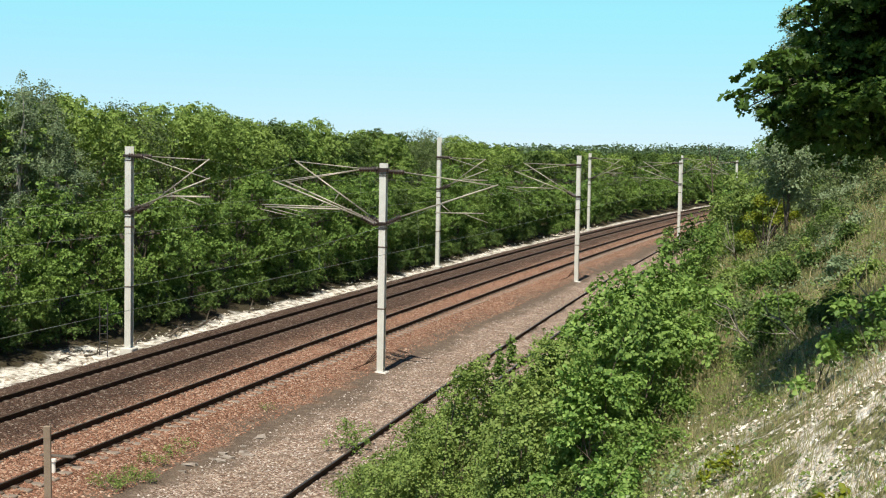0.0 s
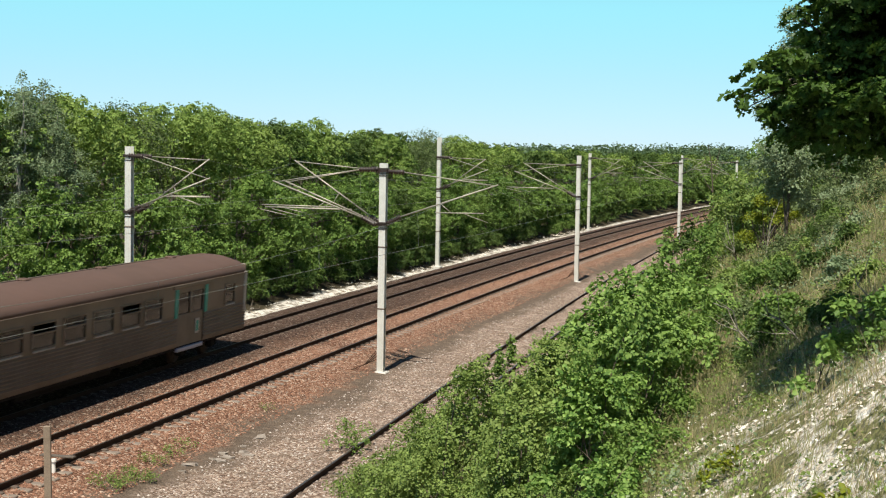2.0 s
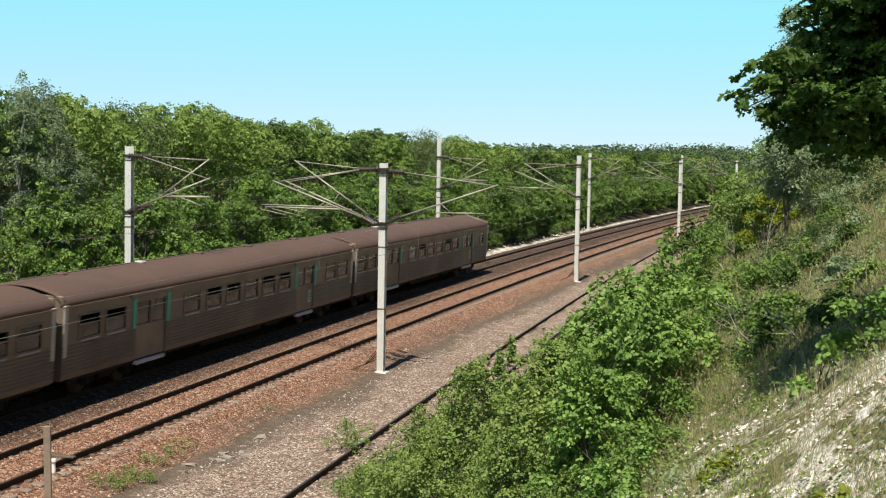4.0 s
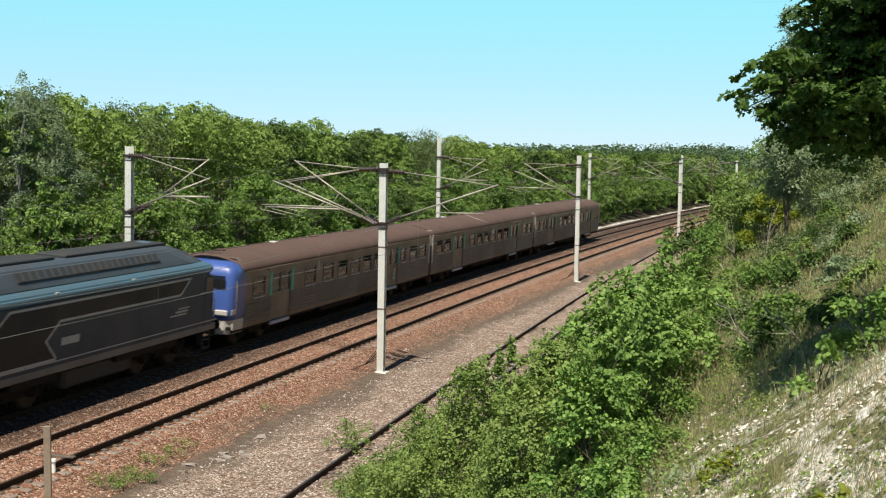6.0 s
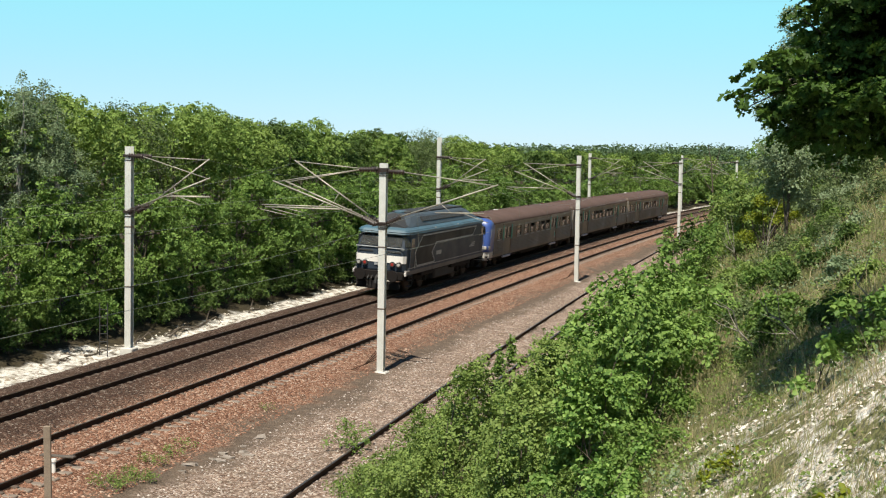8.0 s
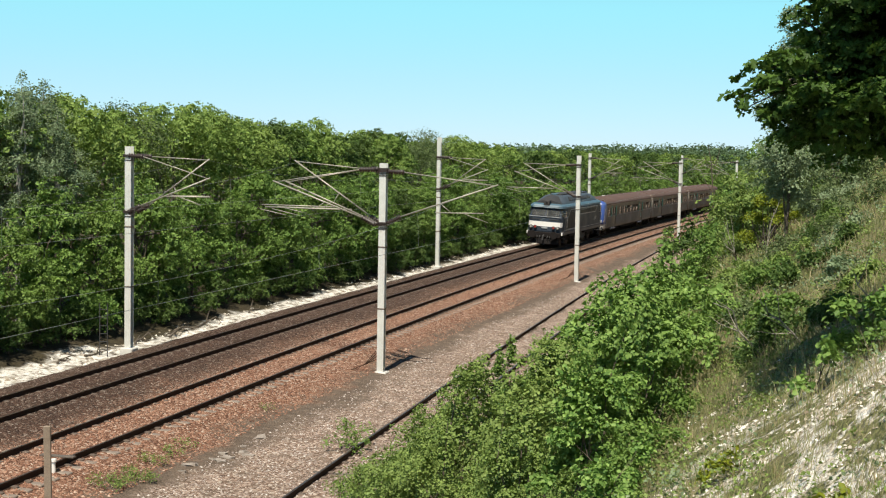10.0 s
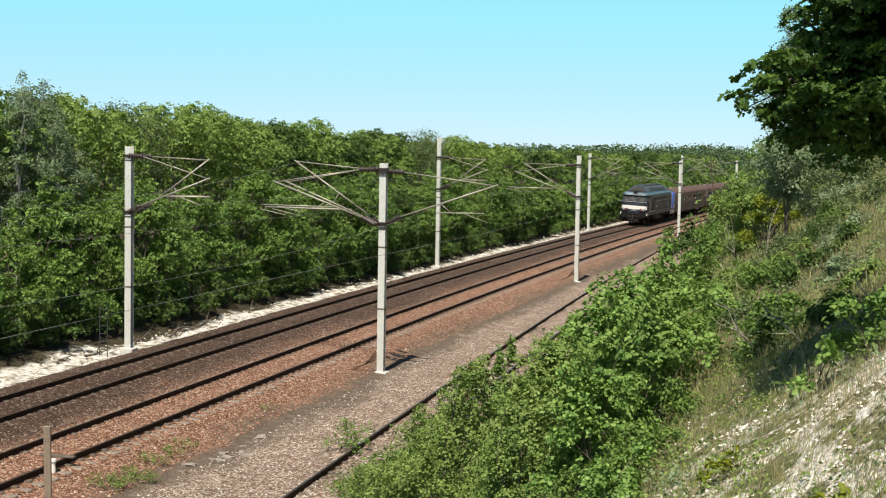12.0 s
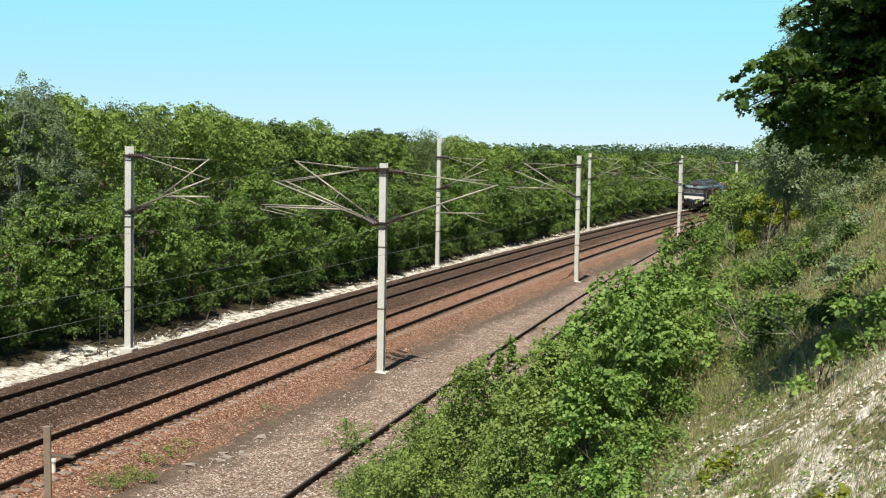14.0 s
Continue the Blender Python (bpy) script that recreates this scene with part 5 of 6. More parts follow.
    make_bush("bush", "olive shrub high on the bank", 14.20, 57.0, 2.60, 3.40, 3600, 0.12, rng, leaf=LEAF_GREY, clumps=20, airy=0.6)
    make_bush("bush", "olive shrub high on the bank", 14.00, 50.0, 1.10, 3.00, 3400, 0.12, rng, leaf=LEAF_GREY, clumps=20, airy=0.6)
    make_bush("bush", "grey-green shrub high on the bank", 12.00, 42.5, 0.90, 2.20, 2000, 0.09, rng, leaf=LEAF_SILVER, clumps=20)
    make_bush("bush", "olive shrub under the maple", 9.60, 33.0, 0.80, 1.80, 1600, 0.08, rng, leaf=LEAF_GREY, clumps=16)
    make_bush("bush", "low green shrub on the grassy bank", 8.20, 40.0, 0.70, 1.40, 1500, 0.10, rng, leaf=LEAF_OLIVE, clumps=14)
    make_bush("bush", "low green shrub on the grassy bank", 5.10, 27.5, 0.75, 1.40, 1500, 0.085, rng, leaf=LEAF, clumps=14)
    make_bush("bush", "low green shrub on the grassy bank", 3.70, 22.5, 0.50, 1.00, 900, 0.07, rng, leaf=LEAF, clumps=12)
    # close by, on the grassy slope
    make_bush("bush", "small dark bush with bare upright stems", 4.00, 17.4, 0.70, 0.60, 700, 0.055, rng, leaf=LEAF_OLD, clumps=12, twigs=12, spikes=2)
    make_bush("bush", "small dark bush with bare upright stems", 4.75, 18.2, 0.50, 0.60, 450, 0.055, rng, leaf=LEAF_OLD, clumps=10, twigs=10)
    make_bush("bush", "bright-leaved bush on the slope", 4.12, 13.5, 0.70, 0.50, 420, 0.066, rng, clumps=11, airy=0.8, twigs=9)
    make_bush("bush", "bright-leaved bush on the slope", 4.02, 12.9, 0.80, 0.55, 560, 0.066, rng, clumps=14, airy=0.9, twigs=12)
    make_bush("bush", "bright-leaved bush on the slope", 3.55, 13.0, 0.85, 0.55, 420, 0.070, rng, clumps=8, airy=0.8, twigs=7)
    make_bush("bush", "low green shrub on the grassy bank", 7.20, 35.5, 0.70, 1.60, 1500, 0.09, rng, leaf=LEAF_OLIVE, clumps=14)
    make_bush("bush", "low green shrub on the grassy bank", 2.00, 14.5, 0.70, 1.10, 1500, 0.05, rng, leaf=LEAF, clumps=12, airy=0.6)
    make_bush("bush", "low green shrub on the grassy bank", 2.65, 17.0, 0.60, 0.90, 1100, 0.055, rng, leaf=LEAF, clumps=12, airy=0.6)
    make_bush("bush", "sapling with pale green leaves", 2.52, 8.8, 0.24, 0.22, 34, 0.06, rng, clumps=3, leaf=LEAF_YELLOW, twigs=3)
    make_bush("bush", "low sprig of green leaves", 1.72, 6.0, 0.22, 0.40, 90, 0.045, rng, clumps=4, twigs=4)
    make_bush("bush", "low sprig of yellow-green leaves", 2.35, 11.9, 0.34, 0.40, 150, 0.05, rng, clumps=4, leaf=LEAF_YELLOW, twigs=4)
    # low scrub scattered over the grass of the slope
    for x, y, h, w, leaf, label in ((4.35, 18.6, 0.45, 0.9, LEAF_OLD, "low dark bramble in the grass"), (5.0, 21.5, 0.50, 1.0, LEAF, "low bramble in the grass"),
                                    (5.3, 24.5, 0.45, 0.9, LEAF_GREY, "low grey-green scrub in the grass"), (6.6, 27.0, 0.60, 1.1, LEAF_OLD, "low dark bramble in the grass"),
                                    (7.0, 31.0, 0.70, 1.3, LEAF, "low bramble in the grass"), (8.7, 33.5, 0.70, 1.4, LEAF_OLD, "low dark bramble in the grass"),
                                    (9.0, 37.5, 0.80, 1.5, LEAF_GREY, "low grey-green scrub in the grass"), (8.4, 29.5, 0.55, 1.0, LEAF_SILVER, "low silvery scrub in the grass"), (7.5, 26.5, 0.45, 0.9, LEAF_OLD, "low dark bramble in the grass"),
                                    (9.6, 35.0, 0.60, 1.3, LEAF_OLIVE, "low olive scrub in the grass"), (11.0, 40.5, 0.7, 1.5, LEAF_GREY, "low grey-green scrub in the grass"), (6.2, 22.5, 0.45, 0.8, LEAF_SILVER, "low silvery scrub in the grass"),
                                    (7.9, 32.5, 0.50, 1.1, LEAF_OLIVE, "low olive scrub in the grass"), (10.2, 38.0, 0.60, 1.2, LEAF_OLD, "low dark bramble in the grass"), (5.6, 19.5, 0.40, 0.8, LEAF_OLIVE, "low olive scrub in the grass"), (4.5, 16.6, 0.40, 0.8, LEAF_OLD, "low dark bramble in the grass")):
        make_bush("bush", label, x, y, h, w, 1300, 0.055 + 0.0008 * y, rng, leaf=leaf, clumps=12, airy=0.9)


build_bushes()


def build_bank_trees():
    """The dark maple that hangs over the bank, and the paler tree behind it."""
    rng = np.random.default_rng(5)
    maple = thing("tree", "dark green maple whose low crown overhangs the bank", "tree")
    x0, y0 = 4.65, 13.6
    maple.matrix_basis = pose(x0, y0, ground_z(x0, y0))
    blobs = []
    for i in range(120):
        d = unit(rng.normal(size=3))
        blobs.append((0.15 + d[0] * 1.55 * rng.uniform(0.4, 1), d[1] * 1.5 * rng.uniform(0.4, 1), 2.25 + d[2] * 1.35 * rng.uniform(0.4, 1), rng.uniform(0.20, 0.42), 0.75))
    for i in range(45):
        d = rng.normal(size=3)
        blobs.append((-0.2 + d[0] * 0.55, d[1] * 0.5, 1.85 + d[2] * 0.5, rng.uniform(0.22, 0.4), 0.75))
    for i in range(40):
        blobs.append((rng.uniform(-1.0, 0.6), rng.uniform(-0.8, 0.8), rng.uniform(0.95, 1.7), rng.uniform(0.2, 0.36), 0.75))
    for i in range(90):
        blobs.append((rng.uniform(-1.1, 0.0), rng.uniform(-0.8, 0.8), rng.uniform(1.15, 2.7), rng.uniform(0.18, 0.32), 0.55))
    for i in range(75):
        blobs.append((-0.95 + rng.normal() * 0.30, rng.normal() * 0.4, 1.45 + rng.normal() * 0.34, rng.uniform(0.16, 0.30), 0.5))
    # boughs that reach out to the railway side
    for bx, by, bz, r in ((-1.72, 0.1, 1.70, 0.12), (-1.68, 0.0, 1.50, 0.13), (-1.5, 0.1, 1.74, 0.2), (-1.5, -0.1, 1.5, 0.25), (-1.3, 0.1, 2.2, 0.2), (-1.25, 0.1, 2.38, 0.14), (-1.35, 0.1, 1.3, 0.25),
                          (-1.1, 0.2, 1.1, 0.28), (-0.8, 0.0, 0.95, 0.28), (-0.5, 0.2, 0.9, 0.3), (-0.1, -0.2, 0.85, 0.3), (-1.55, 0.0, 1.25, 0.2), (-1.3, 0.1, 1.05, 0.22), (-0.9, 0.1, 0.75, 0.24), (-1.88, 0.0, 1.42, 0.12), (-1.78, 0.05, 1.40, 0.14), (-1.82, 0.1, 1.30, 0.12)):
        blobs.append((bx, by, bz, r, 0.5))
    # the crown thins out above the boughs on the railway side
    low, boughs = blobs[:-17], [(a, b, z + 0.6, r, f) for a, b, z, r, f in blobs[-17:]]
    low = [(a, b, max(z + 0.6, 1.78 if a > -0.9 else 1.6), r, f) for a, b, z, r, f in low if not (a < -1.1 and z > 1.75)]
    blobs = low + boughs
    # the upper crown, added out of view to shade the lower boughs and the slope
    upper = []
    for i in range(110):
        d = unit(rng.normal(size=3))
        e = rng.uniform(0.4, 1)
        upper.append((-0.1 + d[0] * 2.0 * e, -0.9 + d[1] * 2.0 * e, 4.7 + d[2] * 1.2 * e, rng.uniform(0.3, 0.5), 0.6))
    c, nrm = crown_leaves(blobs, 50000, rng, 0.9, 0.35, 0.070, 6)
    v, f = leaf_mesh(c, nrm, 0.070, rng, "lobed")
    bm = limbs(bmesh.new(), blobs, (0.5, 0, 4.6), 0.06, rng, 22, (0.8, 0, 0))
    for b in blobs[-17:]:
        tube(bm, [(0, 0, 2.2), (b[0] * 0.5, b[1] * 0.5, 2.35), b[:3]], [0.018, 0.012, 0.005], 5)
    part("trunk", bm, BARK, maple)
    arrays("crown", v, f, LEAF_NEAR, maple)
    c, nrm = crown_leaves(upper, 6500, rng, 0.9, 0.4, 0.11, 6)
    arrays("upper_crown", *leaf_mesh(c, nrm, 0.11, rng), LEAF_NEAR, maple)
    pale = make_tree("tree", "slender silvery green willow on the bank", "tree", 7.2, 2.3, 18000, 0.070, rng, LEAF_SILVER, BARK, clumps=54, low=0.12, airy=0.12, clump=0.20, girth=0.4)
    x, y = 9.75, 40.5
    pale.matrix_basis = pose(x, y, ground_z(x, y) - 0.2)
    for x, y, k in ((15.2, 47.0, 0.8), (19.5, 60.0, 0.8)):
        stand(pale, x, y, k)
    snag = thing("dead_sapling", "bare dead sapling standing among shrubs", "tree", pose(17.3, 92.0, ground_z(17.3, 92.0)))
    bm = bmesh.new()
    tube(bm, [(0, 0, 0), (0.1, 0, 4.0), (-0.1, 0, 6.6), (-0.35, 0, 7.8)], [0.06, 0.05, 0.03, 0.012], 6)
    for z, dx in ((5.4, 0.7), (6.0, -0.6), (6.3, 0.5), (4.8, -0.7)):
        tube(bm, [(0, 0, z), (dx * 0.6, 0.1, z + 0.6), (dx, 0.2, z + 1.4)], [0.025, 0.018, 0.008], 5)
    part("stem", bm, BARK, snag)


build_bank_trees()


def build_grass():
    """Rough grass on the bank: blades in tufts, thicker and longer in places."""
    rng = np.random.default_rng(3)
    for name, label, mat, n, hmin, hmax, seed in (("grass", "rough green grass growing on the bank", GRASS, 95000, 0.07, 0.24, 0), ("dry_grass", "dry straw-coloured grass stalks on the bank", STRAW, 16000, 0.10, 0.40, 9)):
        pts = []
        while len(pts) < n:
            y = 5.2 + 62 * rng.random() ** 1.9
            half = y * 0.33 + 0.5
            x = rng.uniform(-0.15, 1.0) * half
            s, lat = SL(x, y)
            if lat < 12.7 or lat > 26:
                continue
            k = noise.noise((x * 1.3, y * 1.3, seed)) + 0.5 * noise.noise((x * 4, y * 4, seed + 3))
            if k < (-0.10 if 21.0 < lat < 23.8 and s < -21 else -0.45):
                continue
            z = ground_z(x, y)
            for _ in range(int(rng.integers(4, 9))):
                pts.append((x + rng.normal() * 0.05, y + rng.normal() * 0.05, z - 0.02, 1 + max(0.0, y - 12) / 22))
        p = np.array(pts[:n])
        h = rng.uniform(hmin, hmax, n) * p[:, 3] ** 0.5 * np.clip(p[:, 1] / 16, 0.5, 1.0)
        w = 0.0026 * p[:, 3] ** 1.15
        a = rng.uniform(0, 2 * np.pi, n)
        lean = rng.uniform(0.15, 0.75, n) * h
        b = rng.uniform(0, 2 * np.pi, n)
        base, side = p[:, :3], np.stack([np.cos(a), np.sin(a), 0 * a], 1) * w[:, None]
        out = np.stack([np.cos(b) * lean, np.sin(b) * lean, 0 * b], 1)
        up = np.array([0, 0, 1.0])
        v = np.stack([base - side, base + side, base + out * 0.35 + up * (h * 0.6)[:, None] + side * 0.8, base + out * 0.35 + up * (h * 0.6)[:, None] - side * 0.8, base + out + up * (h * 0.95)[:, None]], 1)
        f = (np.arange(n)[:, None, None] * 5 + np.array([[0, 1, 2], [0, 2, 3], [3, 2, 4]])[None]).reshape(-1, 3)
        tagged(arrays(name, v.reshape(-1, 3), f, mat), label, "grass", kind="stuff")


build_grass()


def build_herbs():
    """Low leafy herbs among the grass of the bank."""
    rng = np.random.default_rng(8)
    for name, label, mat, n, seed, edge in (("herbs", "low fresh green herbs among the grass", LEAF_OLIVE, 46000, 20, 0.0), ("herbs", "dull grey-green herbs among the grass", LEAF_SILVER, 20000, 40, 0.12)):
        pts = []
        while len(pts) < n:
            y = 5.2 + 60 * rng.random() ** 1.7
            x = rng.uniform(-0.1, 1.0) * (y * 0.33 + 0.5)
            s, lat = SL(x, y)
            if lat < 12.9 or lat > 26 or (lat > 20.8 and s < -21 and rng.random() < 0.6):
                continue
            k = noise.noise((x * 0.7, y * 0.7, seed)) + 0.5 * noise.noise((x * 2.6, y * 2.6, seed + 3))
            if k < edge:
                continue
            z = ground_z(x, y)
            far = 1 + max(0.0, y - 10) / 18
            for _ in range(14):
                d = rng.normal(size=2) * 0.07 * far
                pts.append((x + d[0], y + d[1], z + rng.uniform(0.01, 0.10 + 0.22 * min(1.0, k)), far))
        p = np.array(pts[:n])
        nrm = unit(rng.normal(size=(n, 3)) * 0.6 + np.array([0, 0, 0.8]))
        v, f = leaf_mesh(p[:, :3], nrm, 0.034 * p[:, 3] ** 0.8, rng)
        tagged(arrays(name, v, f, mat), label, "herbs", kind="stuff")


build_herbs()


def stones(name, label, count, where, sizes, mat, seed):
    """Loose stones: small uneven lumps, one joined scatter."""
    rng = np.random.default_rng(seed)
    octa = np.array([(1, 0, 0), (-1, 0, 0), (0, 1, 0), (0, -1, 0), (0, 0, 1), (0, 0, -1)], float)
    of = np.array([(0, 2, 4), (2, 1, 4), (1, 3, 4), (3, 0, 4)])
    c = np.array([where(rng) for _ in range(count)])
    r = rng.uniform(*sizes, count) * rng.uniform(0.6, 1.3, count)
    v = octa[None] * rng.uniform(0.65, 1.3, (count, 6, 1)) + rng.normal(size=(count, 6, 3)) * 0.16
    a = rng.uniform(0, 2 * np.pi, count)
    rot = np.stack([np.stack([np.cos(a), -np.sin(a), 0 * a], -1), np.stack([np.sin(a), np.cos(a), 0 * a], -1), np.stack([0 * a, 0 * a, 1 + 0 * a], -1)], 1)
    v = np.einsum("nij,nkj->nki", rot, v) * r[:, None, None] * np.array([1.1, 1.0, 0.75])
    f = (np.arange(count)[:, None, None] * 6 + of[None]).reshape(-1, 3)
    return tagged(arrays(name, (c[:, None] + v).reshape(-1, 3), f, mat), label, "stones", kind="stuff")


def stone_material(name, *stops):
    n = Nodes(name, 0.9)
    n.b.inputs["Specular IOR Level"].default_value = 0.25
    return n.done(n.ramp(n.add("ShaderNodeNewGeometry").outputs["Random Per Island"], *stops))


RUSTY_STONE = stone_material("rusty_ballast_stone", (0.0, (0.10, 0.05, 0.034)), (0.5, (0.24, 0.12, 0.08)), (0.90, (0.36, 0.215, 0.15)), (1.0, (0.48, 0.37, 0.30)))
OILY_STONE = stone_material("oily_ballast_stone", (0.0, (0.03, 0.021, 0.017)), (0.6, (0.075, 0.05, 0.038)), (0.95, (0.14, 0.10, 0.08)), (1.0, (0.26, 0.22, 0.19)))
CHALK_STONE = stone_material("chalk_lump", (0.0, (0.22, 0.17, 0.12)), (0.5, (0.50, 0.45, 0.38)), (1.0, (0.84, 0.81, 0.75)))
GREY_STONE = stone_material("grey_gravel_stone", (0.0, (0.16, 0.12, 0.10)), (0.6, (0.33, 0.27, 0.24)), (1.0, (0.58, 0.53, 0.49)))


def strewn(s0, s1, l0, l1, lift=0.0, thin=1.6):
    def where(rng):
        s, l = s0 + (s1 - s0) * rng.random() ** thin, rng.uniform(l0, l1)
        return tuple(T(s, l, level(s, l) + lift))
    return where


def chalk_spot(rng):
    while True:
        y = 6.5 + 10 * rng.random() ** 1.2
        x = rng.uniform(0.05, 0.4) * y
        s, lat = SL(x, y)
        if 20.5 < lat < 24.2 and noise.noise((x * 1.3, y * 1.3, 0)) + 0.9 * noise.noise((x * 3.7, y * 3.7, 4)) < rng.uniform(-0.3, 0.25):
            return (x, y, ground_z(x, y))


stones("ballast_stones", "rust-brown ballast stones beside the near track", 24000, strewn(-9, 62, 2.6, 6.6, 0.002), (0.022, 0.042), RUSTY_STONE, 1)
stones("ballast_stones", "dark oily ballast stones round the far track", 11000, strewn(-9, 62, -2.5, 2.8, 0.005), (0.022, 0.040), OILY_STONE, 2)
stones("gravel", "pinkish grey gravel beside the siding", 15000, strewn(-9, 55, 7.0, 12.6, 0.0), (0.016, 0.036), GREY_STONE, 3)
stones("chalk_lumps", "broken white chalk lumps on the bank", 5200, chalk_spot, (0.007, 0.028), CHALK_STONE, 4)
stones("chalk_lumps", "broken white chalk under the wood's edge", 1800, strewn(0, 120, -4.8, -3.1, -0.02, 1.2), (0.02, 0.10), CHALK_STONE, 6)


# ---- small things by the line ----
def build_small_things():
    post = thing("wooden_post", "weathered grey wooden post beside the track", "post", pose(-8.42, 30.3, ground_z(-8.42, 30.3)))
    bm = box(bmesh.new(), 0, 0, 0.80, 0.15, 0.12, 2.26, 0.012, pose(0, 0, 0, 0, -0.8, 8))
    part("post", bm, POST_WOOD, post)
    marker = thing("marker_stub", "short white painted marker stub", "marker", pose(-9.05, 33.0, ground_z(-9.05, 33.0)))
    bm = tube(bmesh.new(), [(0, 0, -0.1), (0, 0, 0.26), (0, 0, 0.27), (0, 0, 0.33)], [0.055, 0.05, 0.075, 0.07], 10)
    part("stub", bm, WHITE, marker)
    ladder = thing("ladder", "small rusty ladder leaning at the post", "ladder", TM(12.2, -3.55, level(12.2, -3.5)))
    for x in (-0.16, 0.16):
        part("stile", tube(bmesh.new(), [(x, 0, 0), (x, 0, 2.0)], 0.02, 6), SOOT, ladder)
    for k in range(6):
        part("rung", tube(bmesh.new(), [(-0.16, 0, 0.25 + 0.3 * k), (0.16, 0, 0.25 + 0.3 * k)], 0.014, 6), SOOT, ladder)
    for s, l, n in ((-2.9, 6.95, 4), (-1.6, 7.1, 5), (-0.3, 7.5, 4), (0.7, 7.3, 3)):
        for i in range(n):
            at, off = s + random.uniform(-0.6, 0.6), l + random.uniform(-0.22, 0.22)
            w, d, h = random.uniform(0.10, 0.32), random.uniform(0.08, 0.24), random.uniform(0.05, 0.10)
            bm = box(bmesh.new(), 0, 0, 0, w, d, h)
            for v in bm.verts:
                v.co += Vector((random.uniform(-0.25, 0.25) * w, random.uniform(-0.25, 0.25) * d, random.uniform(-0.2, 0.2) * h))
            chunk = thing("concrete_chunk", "broken pale concrete chunk lying in the soil", "rubble", TM(at, off, level(at, off) + 0.005) @ pose(0, 0, 0, random.uniform(-8, 8), random.uniform(-8, 8), random.uniform(0, 180)), "chunks of broken concrete")
            part("chunk", round_edges(bm, 0.012, 1), GREY_CONCRETE, chunk)
    plank = thing("wooden_plank", "old brown board lying across the rail", "plank", TM(-5.2, 4.55, -0.05))
    part("board", box(bmesh.new(), 0, 0, 0.0, 0.9, 0.16, 0.04, 0.008), OLD_WOOD, plank)


GREY_CONCRETE = concrete_like("dirty_concrete", (0.24, 0.20, 0.17), (0.42, 0.37, 0.33))
POST_WOOD = concrete_like("weathered_wood", (0.20, 0.15, 0.11), (0.34, 0.27, 0.21), 4)
build_small_things()


def branch(bm, a, b, r, rng, forks=3):
    """A crooked bare branch from a to b with side twigs."""
    a, b = Vector(a), Vector(b)
    far = (b - a).length
    pts = [a.lerp(b, i / 4) + Vector(rng.normal(size=3)) * far * (0.04 if 0 < i < 4 else 0) for i in range(5)]
    tube(bm, pts, [r * (1 - 0.19 * i) for i in range(5)], 5)
    for i in range(forks):
        start = pts[1 + i % 3]
        end = start + (b - a) * 0.35 + Vector(rng.normal(size=3)) * far * 0.16
        tube(bm, [start, start.lerp(end, 0.5) + Vector(rng.normal(size=3)) * far * 0.03, end], [r * 0.5, r * 0.35, r * 0.12], 4)
    return bm


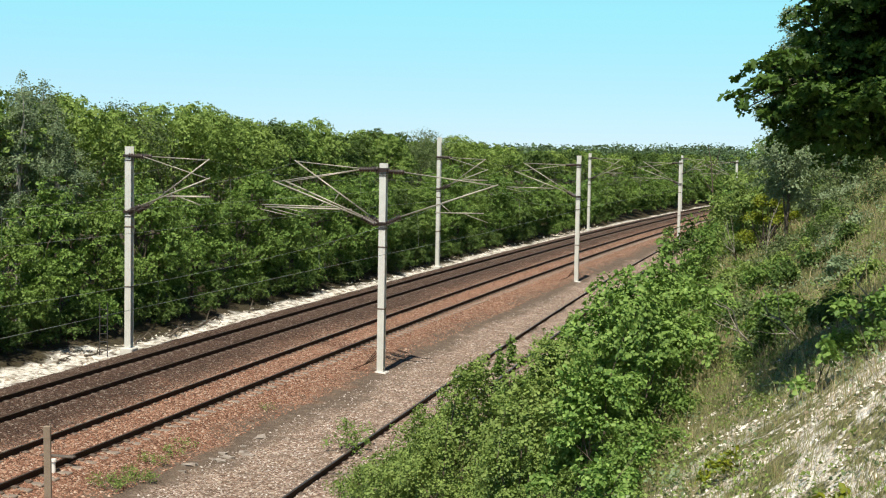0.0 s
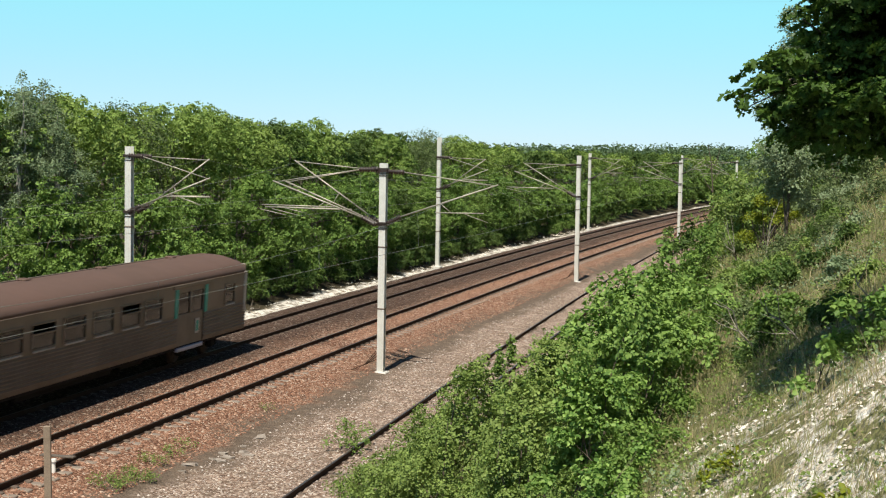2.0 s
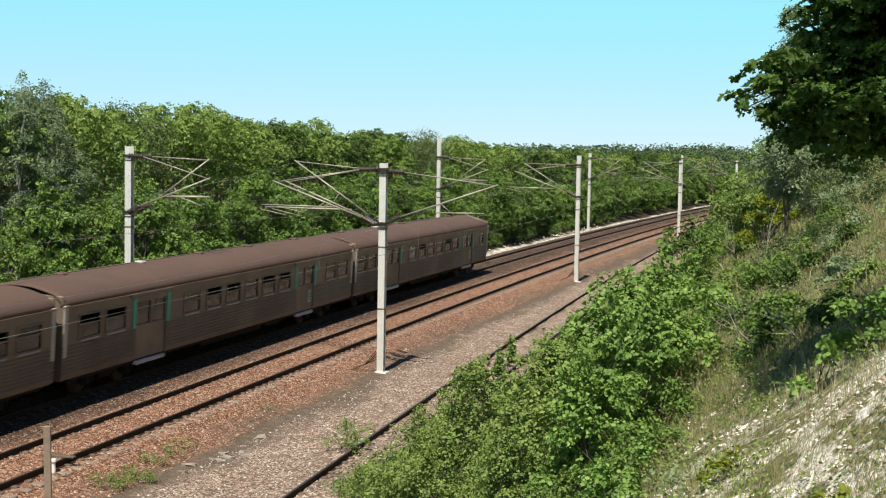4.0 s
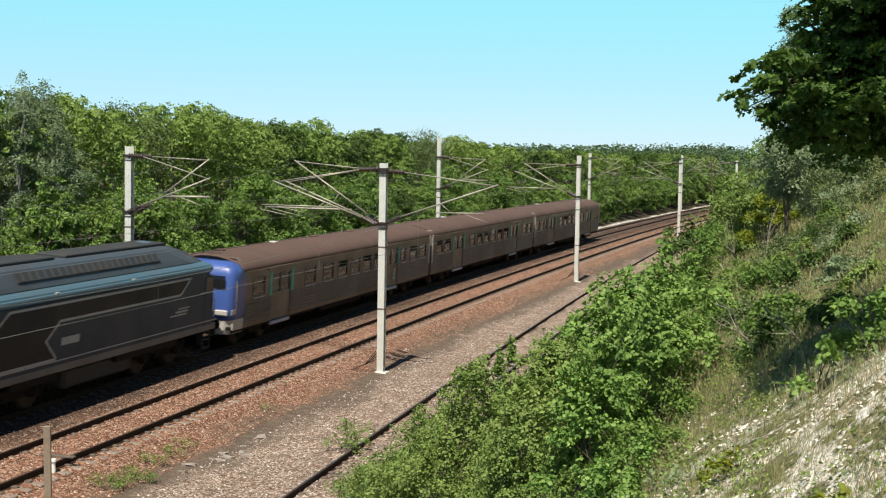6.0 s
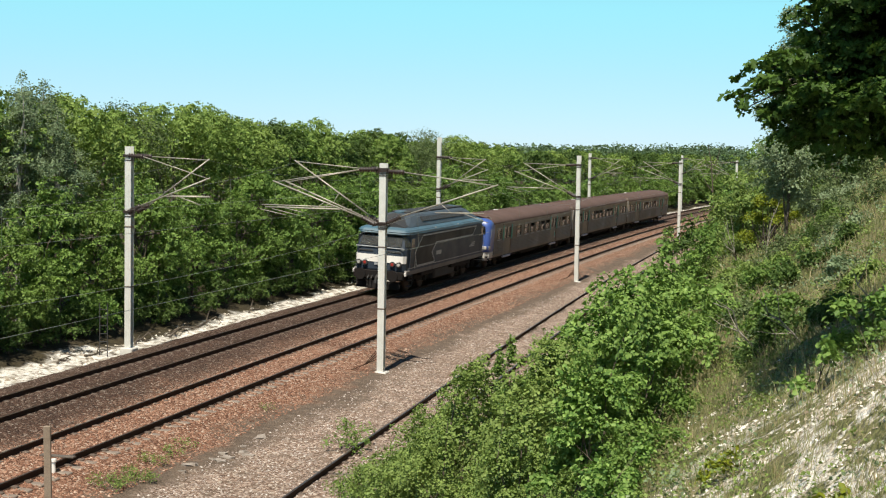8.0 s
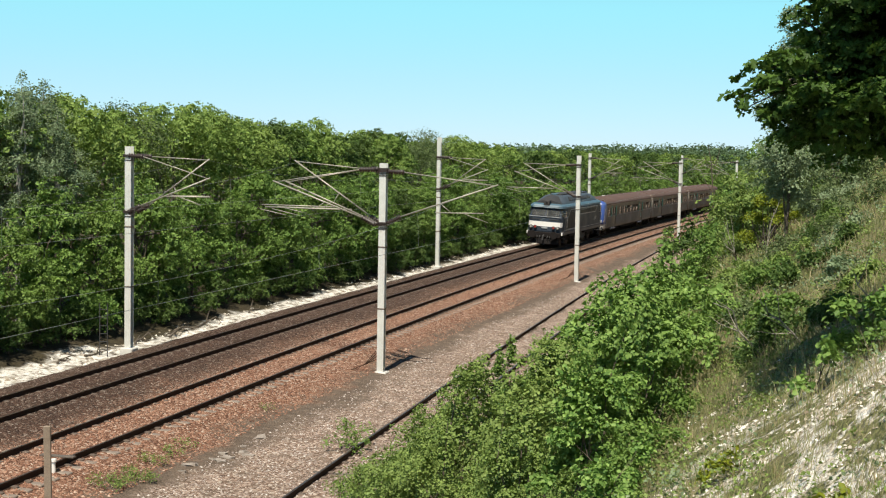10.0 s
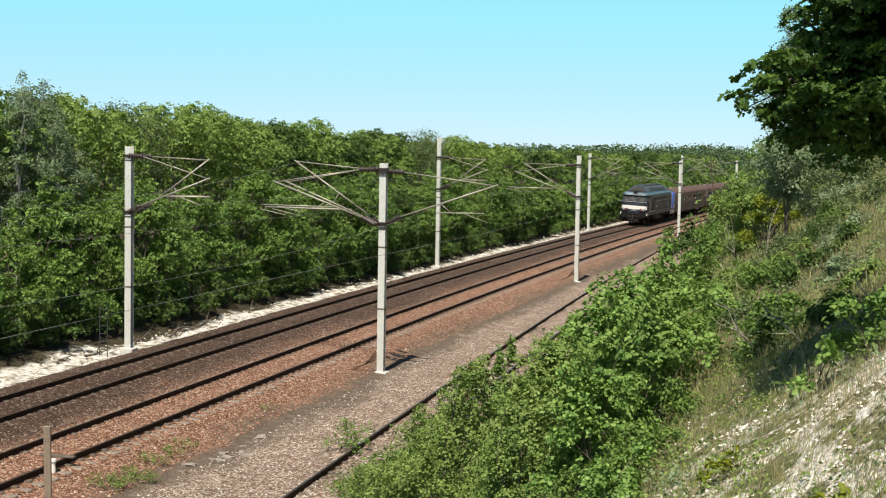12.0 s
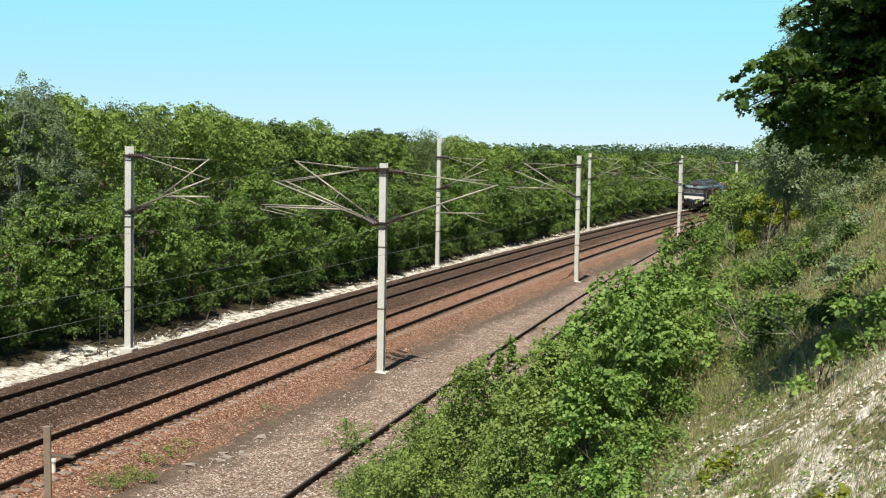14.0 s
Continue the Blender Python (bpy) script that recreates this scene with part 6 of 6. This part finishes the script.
def build_branches():
    """Bare branches: fallen on the chalk under the wood, and dead twigs in the slope's grass."""
    rng = np.random.default_rng(17)
    for s, lat, ds, dl in ((15.4, -3.9, 2.6, -0.5), (16.6, -4.1, 2.2, 0.3), (18.0, -3.7, 2.4, -0.5), (19.4, -4.2, 2.0, 0.4), (21.0, -3.9, 2.4, -0.2), (9.5, -3.9, 1.6, -0.2), (11.6, -4.0, 1.4, 0.3), (27.0, -4.0, 2.0, -0.3)):
        p = T(s, lat, level(s, lat) + 0.05)
        q = T(s + ds, lat + dl, level(s + ds, lat + dl) + 0.14)
        ob = thing("fallen_branch", "dark bare branch lying on the chalk", "branch", Matrix.Translation(p), "fallen branches on the chalk")
        part("wood", branch(bmesh.new(), (0, 0, 0), q - p, 0.055, rng), BARK, ob)
    for x, y, dx, dz in ((4.1, 17.6, -0.75, 0.75), (4.35, 17.0, -0.5, 0.55), (4.3, 14.0, 0.25, 0.75), (4.5, 14.4, -0.35, 0.6), (4.55, 13.9, 0.3, 0.45), (9.6, 46.0, -0.6, 1.7), (10.2, 45.0, 0.3, 1.6)):
        ob = thing("dead_twigs", "pale grey dead twigs standing in the grass", "twigs", pose(x, y, ground_z(x, y) - 0.04), "dead twigs on the bank")
        part("twig", branch(bmesh.new(), (0, 0, 0), (dx, rng.normal() * 0.2, dz), 0.011 * (1 + y / 50), rng, 5), GREY_TWIG, ob)


GREY_TWIG = concrete_like("dead_grey_twig", (0.22, 0.19, 0.16), (0.42, 0.38, 0.33), 8)
build_branches()


def build_weeds():
    """Tufts of weeds in the gravel beside the line."""
    rng = np.random.default_rng(31)
    for s, l, w, n in ((-5.7, 6.2, 0.9, 600), (-4.6, 6.4, 0.8, 500), (-3.2, 6.1, 0.7, 260), (-2.2, 6.2, 0.6, 160), (-1.2, 6.0, 0.6, 120), (4.5, 6.1, 0.5, 60)):
        p = T(s, l)
        make_bush("weed_tuft", "low green weeds growing in the gravel", p.x, p.y, 0.09, w * 1.3, n, 0.05, rng, leaf=LEAF_OLIVE, clumps=16, shape="diamond", group="weeds beside the line", twigs=3, clump=0.16, airy=1.0)


build_weeds()


# ---- motion of the train ----
S65, SPEED, GAIN = 100.156, 19.666, 0.224


def front_at(t):
    """Where the train's leading face is."""
    return S65 + SPEED * (t - 6.5) + GAIN * (t - 6.5) ** 2 / 2


def motions():
    for vehicle, behind in TRAIN:
        rows = []
        for i in range(57):
            t = i * 0.25
            rows.append((t, TM(front_at(t) - behind, 0.0, CANT / 2, TILT)))
        walk(vehicle, rows)
    for wheels, y, r in WHEELS:
        rows = []
        for i in range(14 * FPS + 1):
            t = i / FPS
            rows.append((t, Matrix.Translation((0, y, r)) @ Matrix.Rotation(-(front_at(t) - front_at(0)) / r, 4, "X")))
        walk(wheels, rows)


motions()
